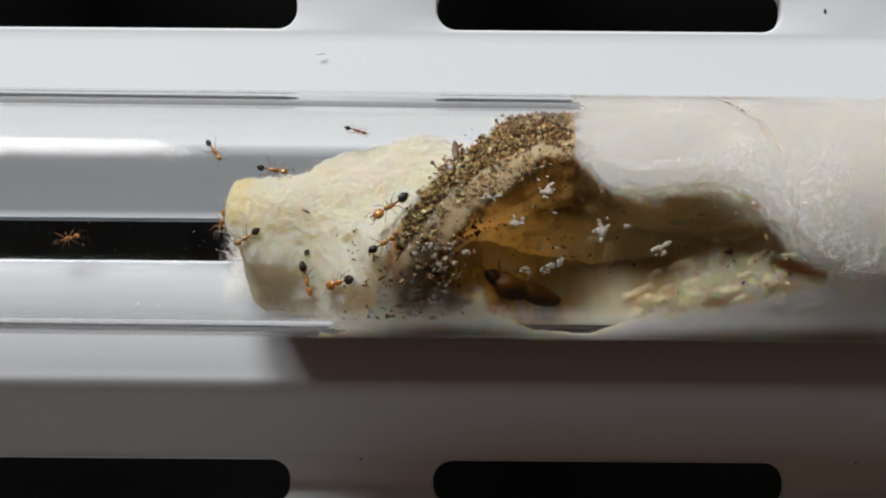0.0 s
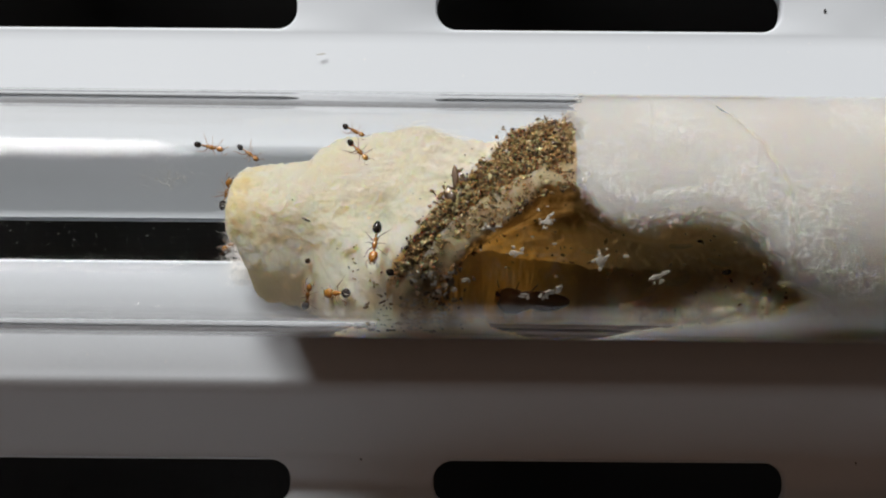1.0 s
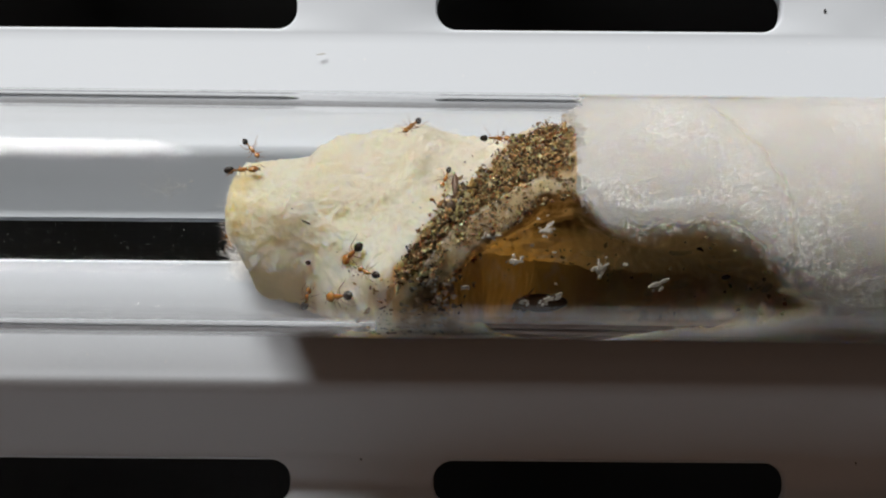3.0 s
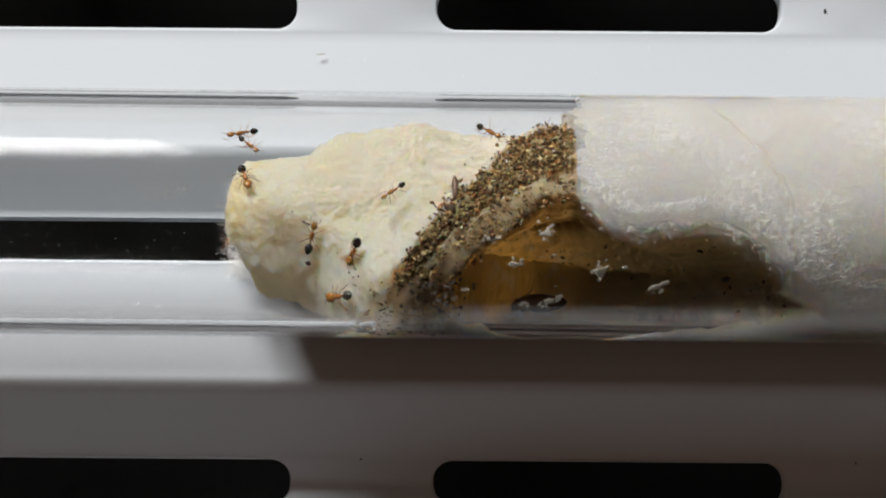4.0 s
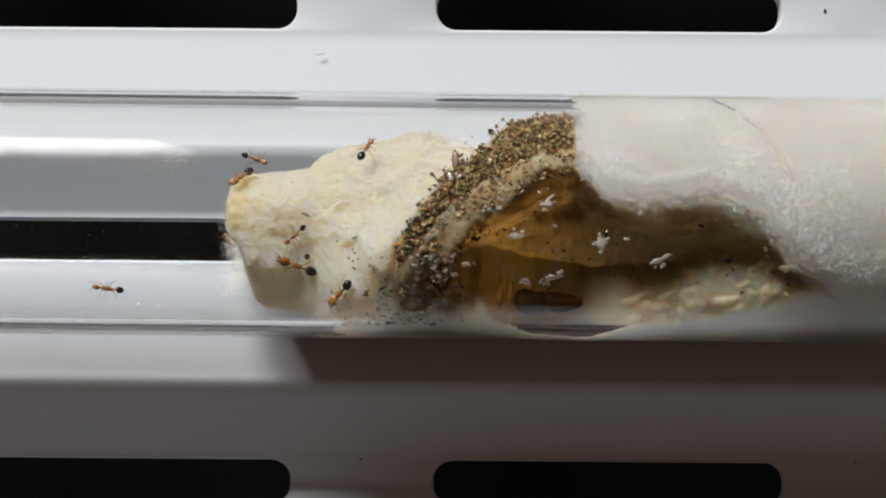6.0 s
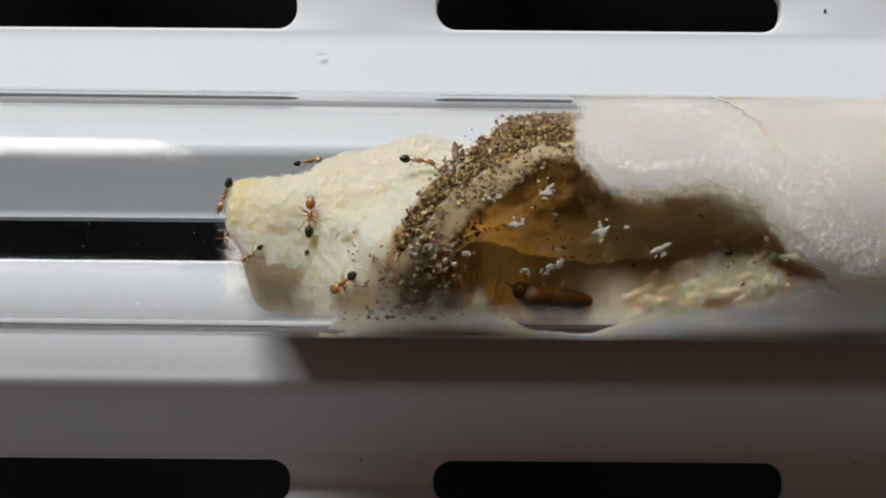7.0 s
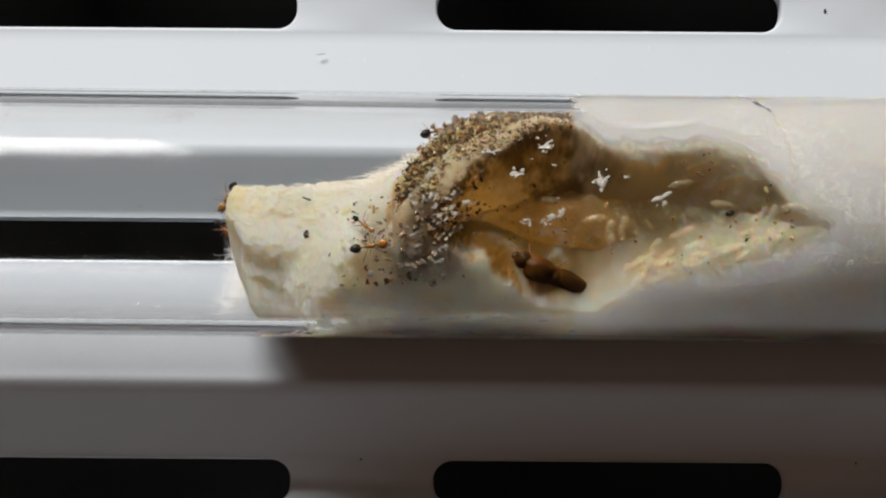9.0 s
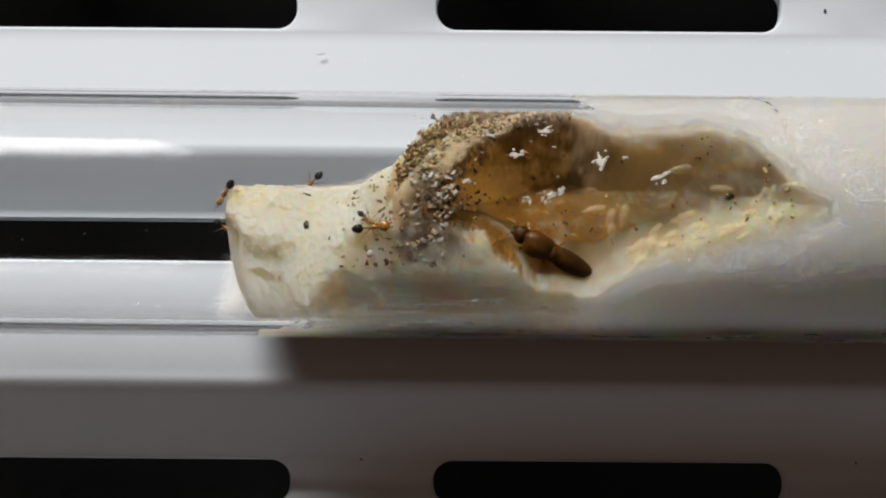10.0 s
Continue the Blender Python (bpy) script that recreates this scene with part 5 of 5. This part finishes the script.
    walk(shy_ant, [(0, on(-98, -54, 182, 0.86, 0.47, 0.17, -0.05, -0.26, 0.96)), (0.5, on(-94, -86, 170, 0.92, -0.38, -0.13, -0.05, -0.44, 0.90)), (1, on(-79, -100, 147, 0.60, -0.12, -0.79, 0.70, -0.40, 0.59)),
        (1.17, on(-80, -96, 154, -0.08, -0.66, -0.74, 0.44, -0.69, 0.57)), (1.33, on(-82, -92, 161, -0.82, -0.46, -0.33, 0.09, -0.68, 0.73)), (1.5, on(-83, -88, 169, -0.95, 0.30, 0.07, -0.05, -0.37, 0.93)),
        (2, on(-102, -91, 165, -0.98, 0.17, -0.10, -0.15, -0.32, 0.94)), (2.5, on(-133, -99, 136, -0.39, 0.10, -0.91, -0.92, -0.12, 0.38)), (2.7, on(-141, -99, 115, -0.39, 0.30, -0.87, -0.92, -0.01, 0.40)),
        (3, on(-122, -98, 154, -0.72, 0.32, -0.62, -0.69, -0.27, 0.67)), (3.13, on(-107, -95, 145, -0.91, -0.02, -0.41, -0.35, 0.58, 0.74)), (3.27, on(-92, -91, 135, -1.00, -0.00, 0.02, -0.00, 1.00, -0.01)),
        (3.4, on(-76, -88, 125, -0.90, 0.36, 0.25, -0.00, 0.57, -0.82)), (10, on(-62, -68, 137, -0.94, 0.30, 0.15, -0.00, 0.44, -0.90))])
    walk(small_ant, [(0, on(-158, 177, -59, 0.83, -0.18, -0.53, -0.00, -0.95, 0.32)), (0.5, on(-177, 178, -57, 0.25, -0.30, -0.92, -0.00, -0.95, 0.31)), (0.75, on(-165, 156, 37, 0.91, -0.19, -0.38, -0.29, -0.93, -0.22)),
        (1, on(-152, 135, 131, 0.79, -0.42, 0.44, -0.00, -0.72, -0.70)), (1.5, on(-125, 132, 134, 0.70, -0.51, 0.50, -0.00, -0.70, -0.71)), (2, on(-84, 122, 143, 0.94, -0.27, 0.23, -0.00, -0.65, -0.76)),
        (2.17, on(-60, 112, 122, 0.95, -0.29, 0.11, -0.30, -0.94, 0.14)), (2.33, on(-36, 102, 102, 0.92, -0.39, 0.07, -0.21, -0.34, 0.92)), (2.5, on(-11, 92, 81, 0.87, -0.48, 0.14, 0.18, 0.56, 0.80)),
        (2.7, on(0, 70, 94, 0.61, -0.71, 0.34, 0.17, 0.55, 0.82)), (2.95, on(2, 61, 100, -0.08, -0.83, 0.56, 0.18, 0.54, 0.82)), (3.2, on(3, 51, 106, -0.73, -0.50, 0.46, 0.17, 0.53, 0.83)),
        (3.8, on(-37, 56, 111, -0.96, -0.10, 0.25, 0.17, 0.51, 0.84)), (4, on(-85, 32, 129, -0.84, -0.55, 0.03, -0.29, 0.49, 0.82)), (4.5, on(-159, -20, 99, -0.67, -0.62, -0.41, -0.50, -0.02, 0.86)),
        (5, on(-229, -32, 54, -0.84, -0.50, -0.22, -0.11, -0.25, 0.96)), (5.5, on(-226, -23, 58, -0.81, -0.50, -0.32, -0.26, -0.19, 0.95)), (5.7, on(-240, -26, 57, -0.70, -0.70, -0.10, -0.02, -0.13, 0.99)),
        (6.8, on(-305, -58, 60, -0.85, -0.53, -0.08, -0.02, -0.10, 0.99)), (7, on(-330, -66, 59, -0.78, -0.60, -0.20, -0.06, -0.24, 0.97)), (7.2, on(-316, -80, 56, -0.75, -0.56, -0.36, -0.07, -0.48, 0.88)),
        (7.35, on(-298, -86, 56, 0.13, -0.85, -0.52, -0.09, -0.53, 0.84)), (7.5, on(-279, -92, 55, 0.89, -0.40, -0.22, -0.06, -0.57, 0.82)), (7.75, on(-261, -69, 65, 0.98, 0.20, -0.04, 0.09, -0.24, 0.97)),
        (8, on(-243, -45, 74, 0.65, 0.75, -0.09, -0.02, 0.13, 0.99)), (8.5, on(-186, 13, 87, 0.83, 0.35, 0.44, -0.54, 0.31, 0.78)), (9, on(-128, -26, 184, 0.75, -0.55, 0.35, -0.44, -0.03, 0.90)),
        (9.5, on(-127, -22, 186, 0.70, -0.70, 0.14, -0.23, -0.04, 0.97)), (10, on(-120, -19, 186, 0.82, -0.58, 0.04, -0.12, -0.10, 0.99))])
    walk(rim_ant, [(0, on(-283, 64, 177, 0.99, -0.15, 0.06, -0.00, -0.34, -0.94)), (0.5, on(-204, 114, 149, 1.00, -0.05, 0.04, -0.00, -0.61, -0.79)), (1, on(-143, 99, 160, 0.66, -0.64, 0.39, -0.00, -0.52, -0.85)),
        (1.5, on(-55, 4, 188, 0.88, -0.48, 0.01, -0.00, -0.02, -1.00)), (2, on(8, 44, 183, 0.99, 0.12, -0.03, -0.00, -0.24, -0.97)), (2.25, on(39, 66, 174, 0.77, 0.59, -0.25, -0.04, -0.35, -0.93)),
        (2.5, on(69, 88, 166, 0.31, 0.84, -0.44, -0.00, -0.47, -0.88)), (2.7, on(87, 114, 149, 0.18, 0.78, -0.60, -0.00, -0.61, -0.79)), (2.87, on(88, 120, 144, 0.83, 0.45, -0.33, 0.03, -0.63, -0.77)),
        (3.03, on(89, 125, 140, 0.98, -0.13, 0.17, 0.03, -0.67, -0.74)), (3.2, on(90, 131, 135, 0.53, -0.61, 0.59, -0.00, -0.70, -0.72)), (3.8, on(75, 136, 130, 0.77, -0.44, 0.46, -0.00, -0.72, -0.69)),
        (4.5, on(89, 137, 129, 0.75, -0.45, 0.48, -0.00, -0.73, -0.68)), (5, on(90, 138, 128, 0.71, -0.48, 0.51, -0.00, -0.73, -0.68)), (5.5, on(93, 140, 125, 0.70, -0.48, 0.53, -0.00, -0.75, -0.66)),
        (5.7, on(93, 142, 123, 0.74, -0.44, 0.51, -0.00, -0.75, -0.66)), (6.4, on(106, 121, 94, 0.77, -0.39, 0.50, -0.00, -0.79, -0.61)), (10, on(123, 112, 104, 0.90, -0.30, 0.32, -0.00, -0.73, -0.68))])
    walk(visitor_ant, [(0, on(-856, -92, 164, -1.00, 0.00, 0.00, -0.00, 0.49, -0.87)), (1.67, on(-841, -92, 164, -0.50, 0.75, 0.42, 0.00, 0.49, -0.87)), (3.33, on(-827, -92, 164, 0.50, 0.75, 0.42, 0.00, 0.49, -0.87)),
        (5, on(-813, -92, 164, 1.00, 0.00, 0.00, -0.00, 0.49, -0.87)), (5.3, on(-498, -96, 162, 0.99, 0.13, 0.08, -0.00, 0.51, -0.86)), (5.37, on(-465, -90, 165, 0.71, -0.63, -0.32, 0.04, 0.48, -0.87)),
        (5.43, on(-431, -84, 168, -0.14, -0.89, -0.44, 0.04, 0.44, -0.90)), (5.5, on(-398, -78, 171, -0.88, -0.43, -0.20, -0.00, 0.42, -0.91)), (5.6, on(-408, -104, 154, -0.31, -0.78, -0.55, 0.07, 0.56, -0.83)),
        (5.7, on(-418, -130, 136, 0.43, -0.65, -0.62, -0.00, 0.69, -0.72)), (5.85, on(-490, -129, 136, -0.60, -0.58, -0.55, 0.00, 0.69, -0.73)), (6, on(-563, -129, 136, -0.99, 0.11, 0.10, -0.00, 0.69, -0.73)),
        (6.4, on(-821, -129, 137, -1.00, 0.00, 0.00, -0.00, 0.69, -0.73)), (10, on(-868, -129, 137, -1.00, 0.00, 0.00, -0.00, 0.69, -0.73))])


motions()
